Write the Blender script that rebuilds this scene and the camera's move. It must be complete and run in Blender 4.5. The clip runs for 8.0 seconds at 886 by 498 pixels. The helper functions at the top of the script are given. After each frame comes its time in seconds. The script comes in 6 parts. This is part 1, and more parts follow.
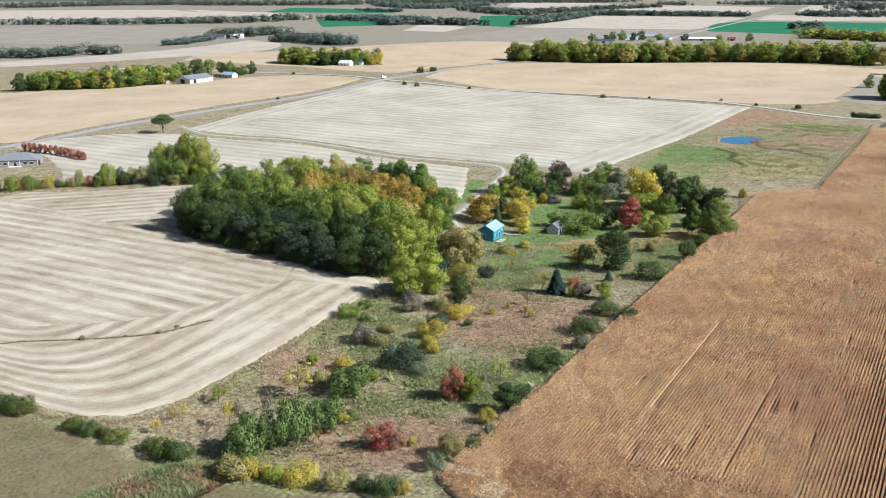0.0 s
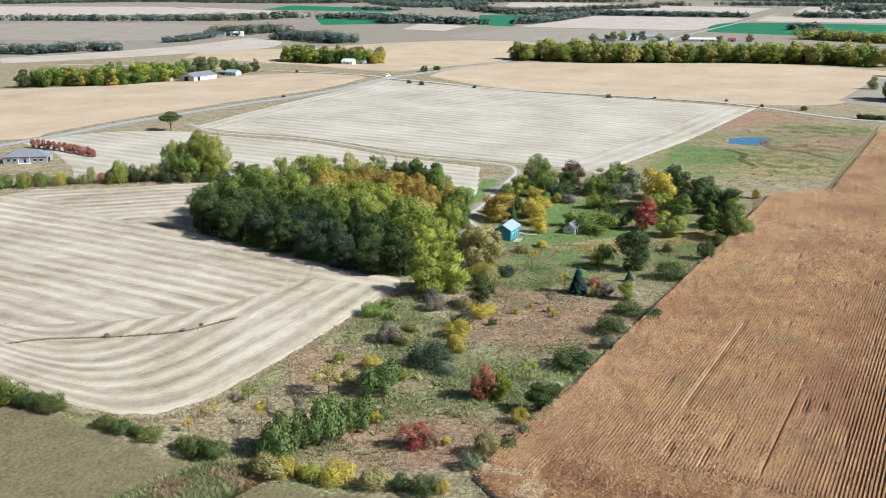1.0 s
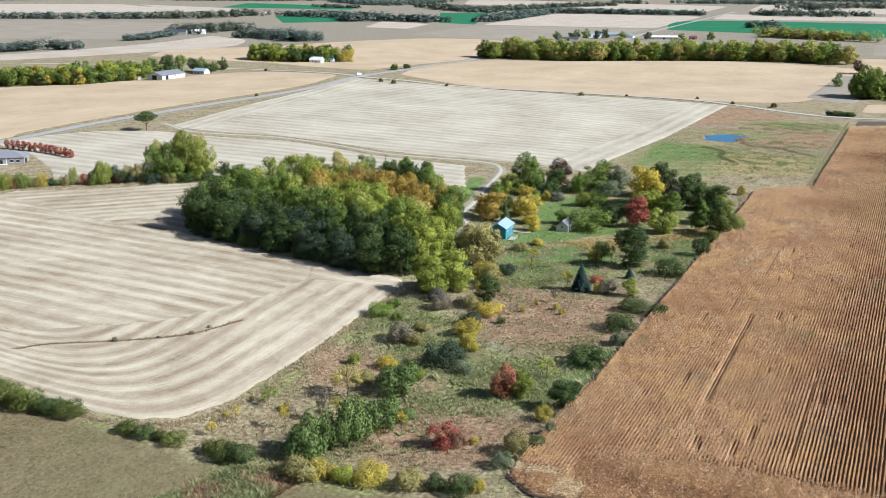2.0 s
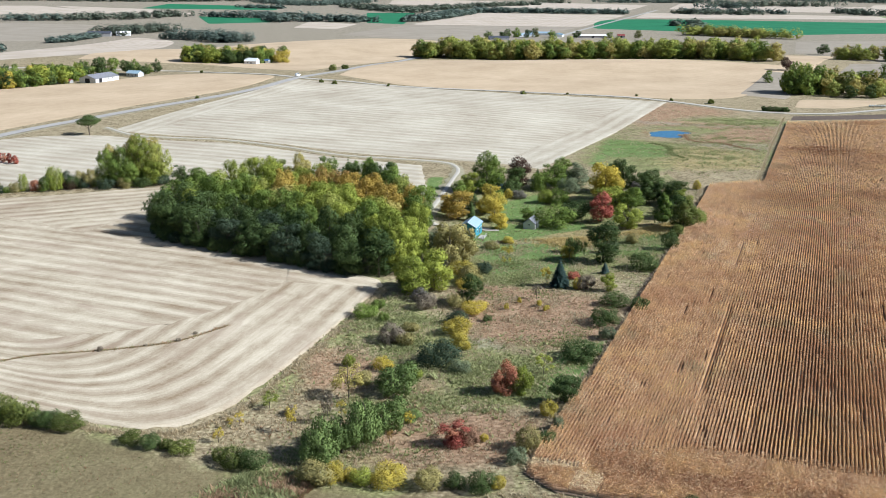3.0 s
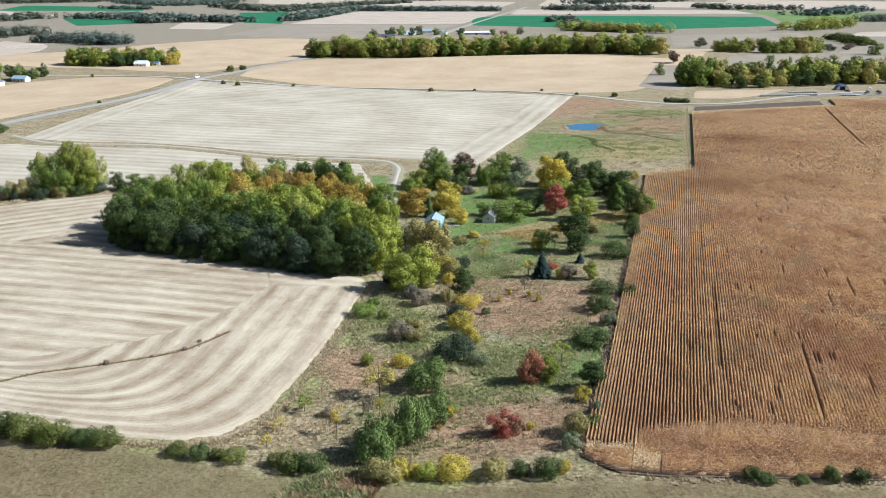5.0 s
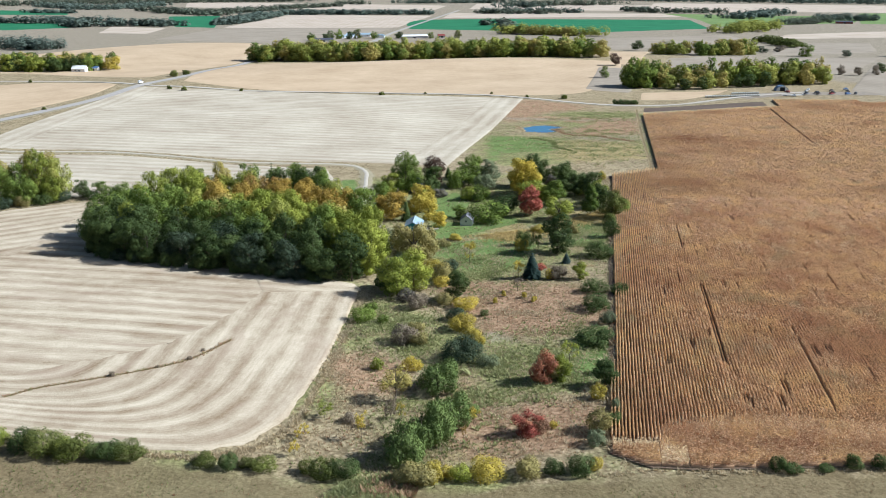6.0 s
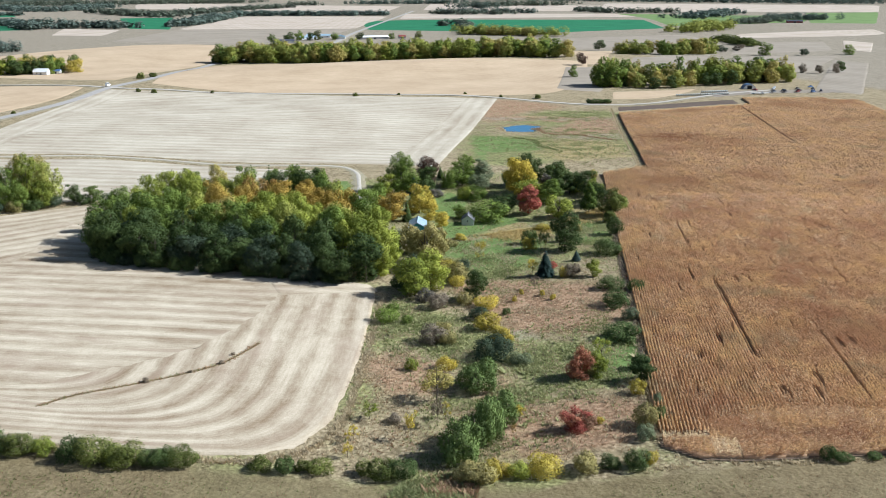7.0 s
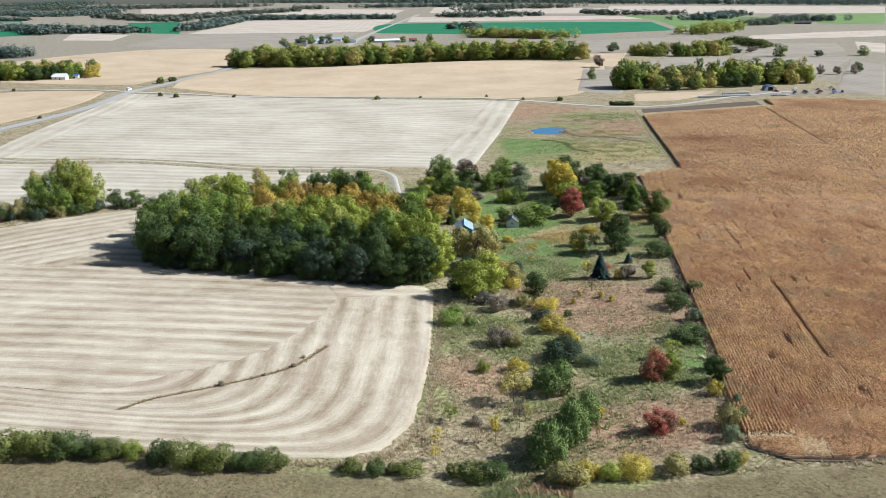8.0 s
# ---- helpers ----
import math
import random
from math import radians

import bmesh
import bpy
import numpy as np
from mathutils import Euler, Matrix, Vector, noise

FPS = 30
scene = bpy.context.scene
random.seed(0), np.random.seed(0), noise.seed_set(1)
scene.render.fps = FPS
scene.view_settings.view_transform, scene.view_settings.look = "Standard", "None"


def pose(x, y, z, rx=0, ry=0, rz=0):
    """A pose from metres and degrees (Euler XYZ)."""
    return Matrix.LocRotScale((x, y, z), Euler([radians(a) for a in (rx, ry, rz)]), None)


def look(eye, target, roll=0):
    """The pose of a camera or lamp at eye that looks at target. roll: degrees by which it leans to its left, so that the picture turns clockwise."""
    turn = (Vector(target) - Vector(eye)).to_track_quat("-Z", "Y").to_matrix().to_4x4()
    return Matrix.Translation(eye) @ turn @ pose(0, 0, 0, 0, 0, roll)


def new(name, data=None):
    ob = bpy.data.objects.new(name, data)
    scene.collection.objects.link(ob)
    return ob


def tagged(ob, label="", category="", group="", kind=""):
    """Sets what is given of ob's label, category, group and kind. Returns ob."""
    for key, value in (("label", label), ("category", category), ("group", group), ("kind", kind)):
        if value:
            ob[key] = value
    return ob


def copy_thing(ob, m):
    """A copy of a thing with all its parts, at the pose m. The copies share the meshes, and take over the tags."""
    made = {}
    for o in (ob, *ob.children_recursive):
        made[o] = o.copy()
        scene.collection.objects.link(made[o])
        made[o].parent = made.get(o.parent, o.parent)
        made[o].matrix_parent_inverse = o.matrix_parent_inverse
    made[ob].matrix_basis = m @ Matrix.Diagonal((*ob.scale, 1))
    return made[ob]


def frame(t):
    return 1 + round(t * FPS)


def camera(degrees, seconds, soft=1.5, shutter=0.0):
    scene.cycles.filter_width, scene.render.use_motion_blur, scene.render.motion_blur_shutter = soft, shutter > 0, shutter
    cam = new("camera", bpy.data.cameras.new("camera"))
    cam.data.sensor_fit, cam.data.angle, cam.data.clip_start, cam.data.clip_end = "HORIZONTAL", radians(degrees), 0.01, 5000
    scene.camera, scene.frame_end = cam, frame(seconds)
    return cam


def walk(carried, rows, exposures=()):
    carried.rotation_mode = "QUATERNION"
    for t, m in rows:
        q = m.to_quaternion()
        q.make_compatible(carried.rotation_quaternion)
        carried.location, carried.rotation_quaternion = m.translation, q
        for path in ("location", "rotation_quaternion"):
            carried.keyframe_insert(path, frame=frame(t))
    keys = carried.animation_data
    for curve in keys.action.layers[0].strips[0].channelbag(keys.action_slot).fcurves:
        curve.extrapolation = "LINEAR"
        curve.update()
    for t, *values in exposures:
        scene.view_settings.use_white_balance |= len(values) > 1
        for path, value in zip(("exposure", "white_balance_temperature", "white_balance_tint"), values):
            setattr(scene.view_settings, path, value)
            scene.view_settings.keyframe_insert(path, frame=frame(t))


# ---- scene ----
cam = camera(48.7, 8.0, 0.85)
PATH = [
    (0, (0.565, -0.7, 92.398), (0.56, 1.229, 91.869), -0.3),
    (0.5, (-2.731, -0.712, 92.494), (-2.735, 1.217, 91.964), -0.1),
    (1, (-8.037, -0.443, 92.446), (-8.03, 1.485, 91.915), 0.1),
    (1.5, (-14.728, -0.292, 92.628), (-14.692, 1.635, 92.094), 0.2),
    (3, (-39.36, 0.477, 92.949), (-39.115, 2.388, 92.414), 0.1),
    (3.5, (-47.995, 1.12, 92.967), (-47.686, 3.022, 92.431), 0.0),
    (4, (-56.966, 1.998, 93.077), (-56.594, 3.888, 92.54), -0.0),
    (4.5, (-66.137, 3.169, 93.131), (-65.696, 5.044, 92.595), -0.1),
    (4.7, (-69.627, 3.669, 92.95), (-69.162, 5.539, 92.412), -0.2),
    (6, (-94.19, 9.432, 93.344), (-93.551, 11.251, 92.811), -0.2),
    (6.5, (-103.804, 12.475, 93.269), (-103.1, 14.27, 92.736), -0.3),
    (7, (-113.622, 16.13, 93.301), (-112.89, 17.914, 92.769), -0.3),
    (7.5, (-123.879, 20.118, 93.294), (-123.149, 21.903, 92.763), -0.4),
    (8, (-130.11, 22.526, 93.358), (-129.38, 24.312, 92.832), -0.6),
]
walk(cam, [(t, look(eye, target, roll)) for t, eye, target, roll in PATH], [(0.0, 0.56, 5640, 9), (8.0, 0.56, 5640, 9)])

# ---- sky and sun: a clear autumn afternoon, the sun low on the right of the view ----
SUN_UP, SUN_WAY = 36.0, Vector((0.943, -0.331, 0.0)).normalized()
world = bpy.data.worlds.new("sky")
scene.world = world
world.use_nodes = True
wn, wl = world.node_tree.nodes, world.node_tree.links
sky = wn.new("ShaderNodeTexSky")
sky.sky_type, sky.sun_disc = "NISHITA", False
sky.sun_elevation, sky.sun_rotation = radians(SUN_UP), math.atan2(SUN_WAY.x, SUN_WAY.y)
wl.new(sky.outputs[0], wn["Background"].inputs[0])
wn["Background"].inputs[1].default_value = 0.05
sun_data = bpy.data.lights.new("sun", "SUN")
sun_data.energy, sun_data.angle, sun_data.color = 5.0, radians(0.5), (1.0, 0.98, 0.945)
sun = new("sun", sun_data)
sun_from = Vector((SUN_WAY.x * math.cos(radians(SUN_UP)), SUN_WAY.y * math.cos(radians(SUN_UP)), math.sin(radians(SUN_UP))))
sun.matrix_world = look(sun_from * 500, (0, 0, 0))

# ---- lie of the land ----
MOUNDS = [(-45, 185, 40, 40, -2.2), (-14, 240, 40, 45, -1.8), (6, 305, 50, 45, -1.8), (50, 378, 60, 50, -3.4),
          (190, 595, 100, 80, -2.8), (300, 680, 80, 60, -2.5), (-60, 925, 120, 90, 3.5), (230, 1020, 260, 80, 8.0),
          (20, 1330, 190, 130, 9.0), (-270, 1180, 160, 140, 7.0), (-230, 800, 160, 120, 3.0), (520, 1000, 160, 140, 4.0),
          (-20, 690, 130, 80, 2.0)]


def heights(x, y):
    """Ground height over arrays of places."""
    z = np.zeros_like(np.asarray(x, float) + np.asarray(y, float))
    for cx, cy, rx, ry, a in MOUNDS:
        z = z + a * np.exp(-((x - cx) / rx) ** 2 - ((y - cy) / ry) ** 2)
    return z


def height(x, y):
    return float(heights(x, y))


def wobble(x, y, seed=0.0):
    """Smooth pseudo-noise in -1..1 over arrays."""
    return (np.sin(x * 0.91 + seed * 1.7 + 1.3 * np.sin(y * 0.53 + seed)) + np.sin(y * 0.83 - seed * 2.1 + 1.1 * np.sin(x * 0.61 + seed * 0.7))) / 2


# ---- materials ----
class Shade:
    """A small builder for procedural node materials."""

    def __init__(self, name, rough=0.9, spec=0.2):
        self.m = bpy.data.materials.new(name)
        self.m.use_nodes = True
        self.t = self.m.node_tree
        self.b = self.t.nodes["Principled BSDF"]
        self.b.inputs["Roughness"].default_value = rough
        self.b.inputs["Specular IOR Level"].default_value = spec

    def node(self, kind, **kw):
        n = self.t.nodes.new("ShaderNode" + kind)
        for k, v in kw.items():
            n.inputs[k].default_value = v
        return n

    def link(self, a, b):
        self.t.links.new(a, b)

    def coords(self, kind="Object", scale=(1, 1, 1)):
        c = self.node("TexCoord").outputs[kind]
        m = self.node("Mapping")
        m.inputs["Scale"].default_value = scale
        self.link(c, m.inputs["Vector"])
        return m.outputs[0]

    def noise(self, vec, scale, detail=3.0, rough=0.6, warp=0.0):
        n = self.node("TexNoise", Scale=scale, Detail=detail, Roughness=rough, Distortion=warp)
        self.link(vec, n.inputs["Vector"])
        return n.outputs["Fac"]

    def ramp(self, fac, *stops):
        r = self.node("ValToRGB")
        el = r.color_ramp.elements
        while len(el) < len(stops):
            el.new(0.5)
        for e, (p, c) in zip(el, stops):
            e.position, e.color = p, (*c, 1) if len(c) == 3 else c
        self.link(fac, r.inputs[0])
        return r.outputs[0]

    def math(self, op, a, b=None, c=None):
        n = self.node("Math")
        n.operation = op
        for i, v in enumerate((a, b, c)):
            if v is None:
                continue
            if isinstance(v, (int, float)):
                n.inputs[i].default_value = v
            else:
                self.link(v, n.inputs[i])
        return n.outputs[0]

    def mix(self, fac, a, b, blend="MIX"):
        n = self.node("Mix")
        n.data_type, n.blend_type = "RGBA", blend
        for i, v in ((0, fac), (6, a), (7, b)):
            if isinstance(v, (int, float)):
                n.inputs[i].default_value = v
            elif isinstance(v, tuple):
                n.inputs[i].default_value = (*v, 1)
            else:
                self.link(v, n.inputs[i])
        return n.outputs[2]

    def bump(self, fac, strength, dist):
        n = self.node("Bump", Strength=strength, Distance=dist)
        self.link(fac, n.inputs["Height"])
        self.link(n.outputs[0], self.b.inputs["Normal"])

    def done(self, colour):
        self.link(colour, self.b.inputs["Base Color"]) if not isinstance(colour, tuple) else setattr(self.b.inputs["Base Color"], "default_value", (*colour, 1))
        return self.m


def plain(name, colour, rough=0.7, spread=0.12, scale=1.5, metal=0.0):
    """Paint, metal or stone with slight grain and stains."""
    s = Shade(name, rough, 0.3)
    s.b.inputs["Metallic"].default_value = metal
    v = s.coords()
    f = s.math("ADD", s.math("MULTIPLY", s.noise(v, scale), 0.6), s.math("MULTIPLY", s.noise(v, scale * 9), 0.4))
    lo, hi = tuple(c * (1 - spread) for c in colour), tuple(min(1, c * (1 + spread)) for c in colour)
    return s.done(s.ramp(f, (0.3, lo), (0.7, hi)))


def foliage(name, dark, light, bare=False, thin=0.20):
    """Leaves: every leaf its own tone, every plant its own cast, light shining through."""
    s = Shade(name, 0.75, 0.08)
    rnd = s.node("NewGeometry").outputs["Random Per Island"]
    who = s.node("ObjectInfo").outputs["Random"]
    big, clump = s.noise(s.coords(), 0.22, 2.0), s.noise(s.coords(), 0.9, 2.0)
    f = s.math("ADD", s.math("ADD", s.math("MULTIPLY", rnd, 0.36), s.math("MULTIPLY", who, 0.30)), s.math("ADD", s.math("MULTIPLY", big, 0.45), s.math("MULTIPLY", clump, 0.30)))
    col = s.ramp(f, (0.32, dark), (1.05, light))
    if not bare:
        tr = s.node("BsdfTranslucent")
        mixer = s.node("MixShader", Fac=thin)
        s.link(col, tr.inputs[0])
        s.link(s.b.outputs[0], mixer.inputs[1])
        s.link(tr.outputs[0], mixer.inputs[2])
        s.link(mixer.outputs[0], s.t.nodes["Material Output"].inputs[0])
    return s.done(col)


HUES = {
    "g1": ((0.034, 0.066, 0.013), (0.270, 0.345, 0.068), "green"),
    # dark and dark2 are lowered so the wood's front reads as shaded
    "dark": ((0.022, 0.044, 0.014), (0.120, 0.160, 0.048), "dark green"),
    "dark2": ((0.024, 0.042, 0.024), (0.092, 0.120, 0.066), "dull grey-green"),
    "moss": ((0.036, 0.052, 0.013), (0.215, 0.235, 0.056), "mossy green"),
    "lime": ((0.130, 0.165, 0.034), (0.470, 0.470, 0.105), "yellow-green"),
    "straw": ((0.260, 0.220, 0.060), (0.560, 0.470, 0.140), "golden"),
    # the next two: distant woods, low contrast and greyed, haze painted into the leaves
    "dull": ((0.085, 0.115, 0.090), (0.150, 0.190, 0.150), "haze-greyed green"),
    "dull2": ((0.095, 0.115, 0.080), (0.165, 0.185, 0.130), "haze-greyed brownish green"),
    "yg": ((0.066, 0.105, 0.015), (0.450, 0.475, 0.080), "yellow-green"),
    "yellow": ((0.300, 0.230, 0.030), (0.720, 0.560, 0.090), "bright yellow"),
    "gold": ((0.220, 0.180, 0.028), (0.640, 0.510, 0.090), "golden yellow"),
    "goldorange": ((0.170, 0.120, 0.024), (0.570, 0.400, 0.085), "golden orange"),
    "orange": ((0.180, 0.110, 0.030), (0.520, 0.345, 0.105), "orange"),
    "red": ((0.200, 0.046, 0.034), (0.540, 0.175, 0.115), "crimson red"),
    "redor": ((0.240, 0.080, 0.044), (0.640, 0.290, 0.165), "rusty red"),
    "maroon": ((0.040, 0.024, 0.018), (0.120, 0.070, 0.045), "dark maroon"),
    "olive": ((0.150, 0.130, 0.046), (0.450, 0.385, 0.140), "olive brown"),
    "willow": ((0.050, 0.082, 0.022), (0.215, 0.280, 0.085), "grey-green"),
    "sedge": ((0.120, 0.130, 0.060), (0.380, 0.390, 0.220), "pale green"),
    "greygreen": ((0.085, 0.110, 0.058), (0.230, 0.260, 0.140), "silvery green"),
    "green": ((0.075, 0.115, 0.030), (0.200, 0.260, 0.080), "fresh green"),
    "blue": ((0.020, 0.042, 0.034), (0.085, 0.120, 0.098), "blue-green"),
    "grey": ((0.095, 0.085, 0.072), (0.240, 0.215, 0.175), "grey, nearly leafless"),
    "bare": ((0.140, 0.110, 0.076), (0.330, 0.270, 0.190), "brown, nearly leafless"),
    "bare2": ((0.190, 0.110, 0.070), (0.400, 0.240, 0.140), "reddish, thinning"),
}
LEAF = {k: foliage("leaves_" + k, a, b) for k, (a, b, _) in HUES.items()}
BARK = plain("bark", (0.11, 0.085, 0.062), 0.95, 0.35, 3.0)


def ground_material():
    s = Shade("dry_grass", 0.95, 0.1)
    v = s.coords()
    zone = s.node("Attribute")
    zone.attribute_name = "zone"
    sep = s.node("SeparateColor")
    s.link(zone.outputs["Color"], sep.inputs[0])
    fine, mid, big = s.noise(v, 1.1, 4.0, 0.7), s.noise(v, 0.16, 4.0, 0.65, 0.6), s.noise(v, 0.02, 3.0)
    cell = s.node("TexVoronoi", Scale=0.85)
    s.link(v, cell.inputs["Vector"])
    # tussocks: lit tops and the shade between them painted into the colour, plus bump
    hump_shade = s.math("SUBTRACT", 0.42, cell.outputs["Distance"])
    f = s.math("ADD", s.math("ADD", s.math("MULTIPLY", fine, 0.55), s.math("MULTIPLY", mid, 0.45)), s.math("MULTIPLY", hump_shade, 0.28))
    level = s.math("ADD", s.math("MULTIPLY", fine, 0.60), s.math("MULTIPLY", mid, 0.40))
    dry = s.ramp(f, (0.34, (0.160, 0.122, 0.064)), (0.50, (0.355, 0.282, 0.162)), (0.66, (0.510, 0.425, 0.268)))
    green = s.ramp(f, (0.34, (0.095, 0.104, 0.034)), (0.52, (0.260, 0.262, 0.096)), (0.68, (0.440, 0.422, 0.190)))
    rust = s.ramp(f, (0.34, (0.185, 0.108, 0.058)), (0.52, (0.385, 0.245, 0.142)), (0.68, (0.510, 0.360, 0.225)))
    pale = s.ramp(f, (0.34, (0.200, 0.165, 0.112)), (0.52, (0.340, 0.290, 0.212)), (0.68, (0.440, 0.385, 0.295)))
    lawn = s.ramp(f, (0.30, (0.085, 0.150, 0.034)), (0.52, (0.150, 0.230, 0.058)), (0.70, (0.235, 0.315, 0.100)))
    gold = s.ramp(f, (0.34, (0.200, 0.150, 0.058)), (0.52, (0.390, 0.310, 0.135)), (0.68, (0.520, 0.430, 0.225)))

    def edge(ch, lo=0.30, hi=0.70):
        g = s.math("ADD", ch, s.math("MULTIPLY", s.math("SUBTRACT", mid, 0.5), 1.1))
        r = s.node("MapRange")
        r.inputs["From Min"].default_value, r.inputs["From Max"].default_value = lo, hi
        s.link(g, r.inputs["Value"])
        return r.outputs[0]

    c = s.mix(edge(sep.outputs[1]), dry, rust)
    c = s.mix(edge(sep.outputs[2]), c, pale)
    c = s.mix(edge(sep.outputs[0]), c, green)
    zone2 = s.node("Attribute")
    zone2.attribute_name = "sward"
    sep2 = s.node("SeparateColor")
    s.link(zone2.outputs["Color"], sep2.inputs[0])
    c = s.mix(edge(sep2.outputs[1]), c, gold)
    c = s.mix(edge(sep2.outputs[0], 0.35, 0.60), c, lawn)
    grazed = s.ramp(level, (0.34, (0.090, 0.066, 0.029)), (0.50, (0.185, 0.140, 0.068)), (0.66, (0.275, 0.212, 0.114)))
    c = s.mix(zone.outputs["Alpha"], c, s.mix(s.math("MULTIPLY", edge(sep.outputs[0], 0.1, 0.9), 0.5), grazed, (0.165, 0.155, 0.064)))
    c = s.mix(s.math("MULTIPLY", big, 0.30), c, (0.22, 0.18, 0.115))
    s.bump(f, 0.8, 0.5)
    return s.done(c)


def crop_material(name, dark, light, period=9.1, stripe=0.55, fine=0.3, soil=None):
    """A worked field: uv runs in metres, u across the passes and v along them."""
    s = Shade(name, 0.95, 0.1)
    uv = s.node("UVMap").outputs[0]
    sep = s.node("SeparateXYZ")
    s.link(uv, sep.inputs[0])

    def stretched(kx, ky):
        m = s.node("Mapping")
        m.inputs["Scale"].default_value = (kx, ky, 1)
        s.link(uv, m.inputs["Vector"])
        return m.outputs[0]

    warp = s.math("MULTIPLY", s.math("SUBTRACT", s.noise(stretched(0.035, 0.018), 1.0, 2.0), 0.5), 7.0)
    x = s.math("ADD", sep.outputs[0], warp)
    wave = s.math("SINE", s.math("MULTIPLY", x, 2 * math.pi / period))
    patch = s.noise(stretched(0.10, 0.022), 1.0, 3.0, 0.6, 0.4)
    wave = s.math("MULTIPLY", wave, s.math("ADD", s.math("MULTIPLY", patch, 1.5), -0.15))
    streak = s.noise(stretched(0.36, 0.020), 1.0, 4.0, 0.65, 0.6)
    thin = s.noise(stretched(1.3, 0.16), 1.0, 3.0, 0.7)
    obj = s.coords()
    grain, blot, cloud = s.noise(obj, 1.6, 4.0, 0.7), s.noise(obj, 0.16, 4.0, 0.65, 0.5), s.noise(obj, 0.022, 3.0, 0.55)
    f = s.math("ADD", s.math("MULTIPLY", wave, stripe * 0.42), s.math("MULTIPLY", s.math("SUBTRACT", streak, 0.5), stripe * 1.1))
    f = s.math("ADD", f, s.math("MULTIPLY", s.math("SUBTRACT", thin, 0.5), fine * 1.2))
    f = s.math("ADD", f, s.math("MULTIPLY", s.math("SUBTRACT", grain, 0.5), fine * 1.0))
    f = s.math("ADD", f, s.math("MULTIPLY", s.math("SUBTRACT", blot, 0.5), fine * 1.3))
    f = s.math("ADD", f, s.math("MULTIPLY", s.math("SUBTRACT", cloud, 0.5), 1.0))
    f = s.math("ADD", f, 0.54)
    mid = tuple((a + b) / 2 for a, b in zip(dark, light))
    s.bump(grain, 0.5, 0.2)
    c = s.ramp(f, (0.12, dark), (0.5, mid), (0.9, light))
    if soil:
        c = s.mix(s.ramp(s.noise(stretched(0.11, 0.030), 1.0, 4.0, 0.65, 0.8), (0.50, (0, 0, 0)), (0.72, (0.55,) * 3)), c, soil)
    return s.done(c)


def corn_material(name, tones, patchy=1.0):
    s = Shade(name, 0.75, 0.2)
    v = s.coords()
    rnd = s.node("NewGeometry").outputs["Random Per Island"]
    clump, small, mid, big = s.noise(v, 1.5, 2.0, 0.6), s.noise(v, 0.26, 3.0, 0.6), s.noise(v, 0.085, 4.0, 0.65), s.noise(v, 0.016, 3.0, 0.6)
    turn = s.node("Mapping", Rotation=(0, 0, math.atan2(0.479, 0.878)))
    turn.inputs["Scale"].default_value = (0.45, 0.018, 1)
    s.link(s.node("TexCoord").outputs["Object"], turn.inputs["Vector"])
    rows = s.noise(turn.outputs[0], 1.0, 3.0, 0.6)
    tone = s.math("ADD", s.math("MULTIPLY", rnd, 0.55), s.math("MULTIPLY", s.math("SUBTRACT", clump, 0.5), 1.7))
    tone = s.math("ADD", tone, s.math("MULTIPLY", s.math("SUBTRACT", small, 0.5), 0.9))
    tone = s.math("ADD", tone, s.math("MULTIPLY", s.math("SUBTRACT", rows, 0.5), 0.9))
    c = s.ramp(s.math("ADD", tone, 0.20), *zip((0.0, 0.40, 0.75, 1.0), tones))
    c = s.mix(s.ramp(mid, (0.48, (0, 0, 0)), (0.62, (0.62 * patchy,) * 3)), c, (0.88, 0.62, 0.28))
    c = s.mix(s.ramp(big, (0.50, (0, 0, 0)), (0.64, (0.62 * patchy,) * 3)), c, (0.48, 0.25, 0.13))
    c = s.mix(s.ramp(s.noise(v, 0.06, 4.0, 0.7, 0.8), (0.57, (0, 0, 0)), (0.68, (0.62 * patchy,) * 3)), c, (0.36, 0.32, 0.18))
    c = s.mix(s.ramp(s.noise(v, 0.13, 4.0, 0.7, 0.5), (0.64, (0, 0, 0)), (0.72, (0.80 * patchy,) * 3)), c, (0.12, 0.08, 0.06))
    tr = s.node("BsdfTranslucent")
    mixer = s.node("MixShader", Fac=0.42)
    s.link(c, tr.inputs[0])
    s.link(s.b.outputs[0], mixer.inputs[1])
    s.link(tr.outputs[0], mixer.inputs[2])
    s.link(mixer.outputs[0], s.t.nodes["Material Output"].inputs[0])
    return s.done(c)


GROUND = ground_material()
STUBBLE = crop_material("corn_stubble", (0.262, 0.190, 0.114), (0.622, 0.535, 0.388), 7.6, 0.62, 0.44, (0.350, 0.255, 0.180))
FARSTUB = crop_material("weathered_stubble", (0.330, 0.268, 0.185), (0.610, 0.545, 0.415), 9.1, 0.46, 0.36, (0.400, 0.320, 0.235))
SOY = crop_material("ripe_soybeans", (0.400, 0.290, 0.176), (0.590, 0.450, 0.292), 12.0, 0.10, 0.40)
TAN = crop_material("harvested_tan", (0.380, 0.300, 0.215), (0.590, 0.500, 0.395), 14.0, 0.25, 0.3)
GREYF = crop_material("tilled_grey_brown", (0.250, 0.208, 0.152), (0.385, 0.328, 0.250), 14.0, 0.25, 0.4)
PLOUGH = crop_material("bare_dark_soil", (0.090, 0.066, 0.050), (0.170, 0.130, 0.098), 6.0, 0.25, 0.5)
EMERALD = crop_material("green_cover_crop", (0.020, 0.120, 0.055), (0.045, 0.210, 0.095), 12.0, 0.15, 0.2)
HAYGREEN = crop_material("pale_hay_green", (0.120, 0.190, 0.060), (0.220, 0.300, 0.110), 12.0, 0.15, 0.3)
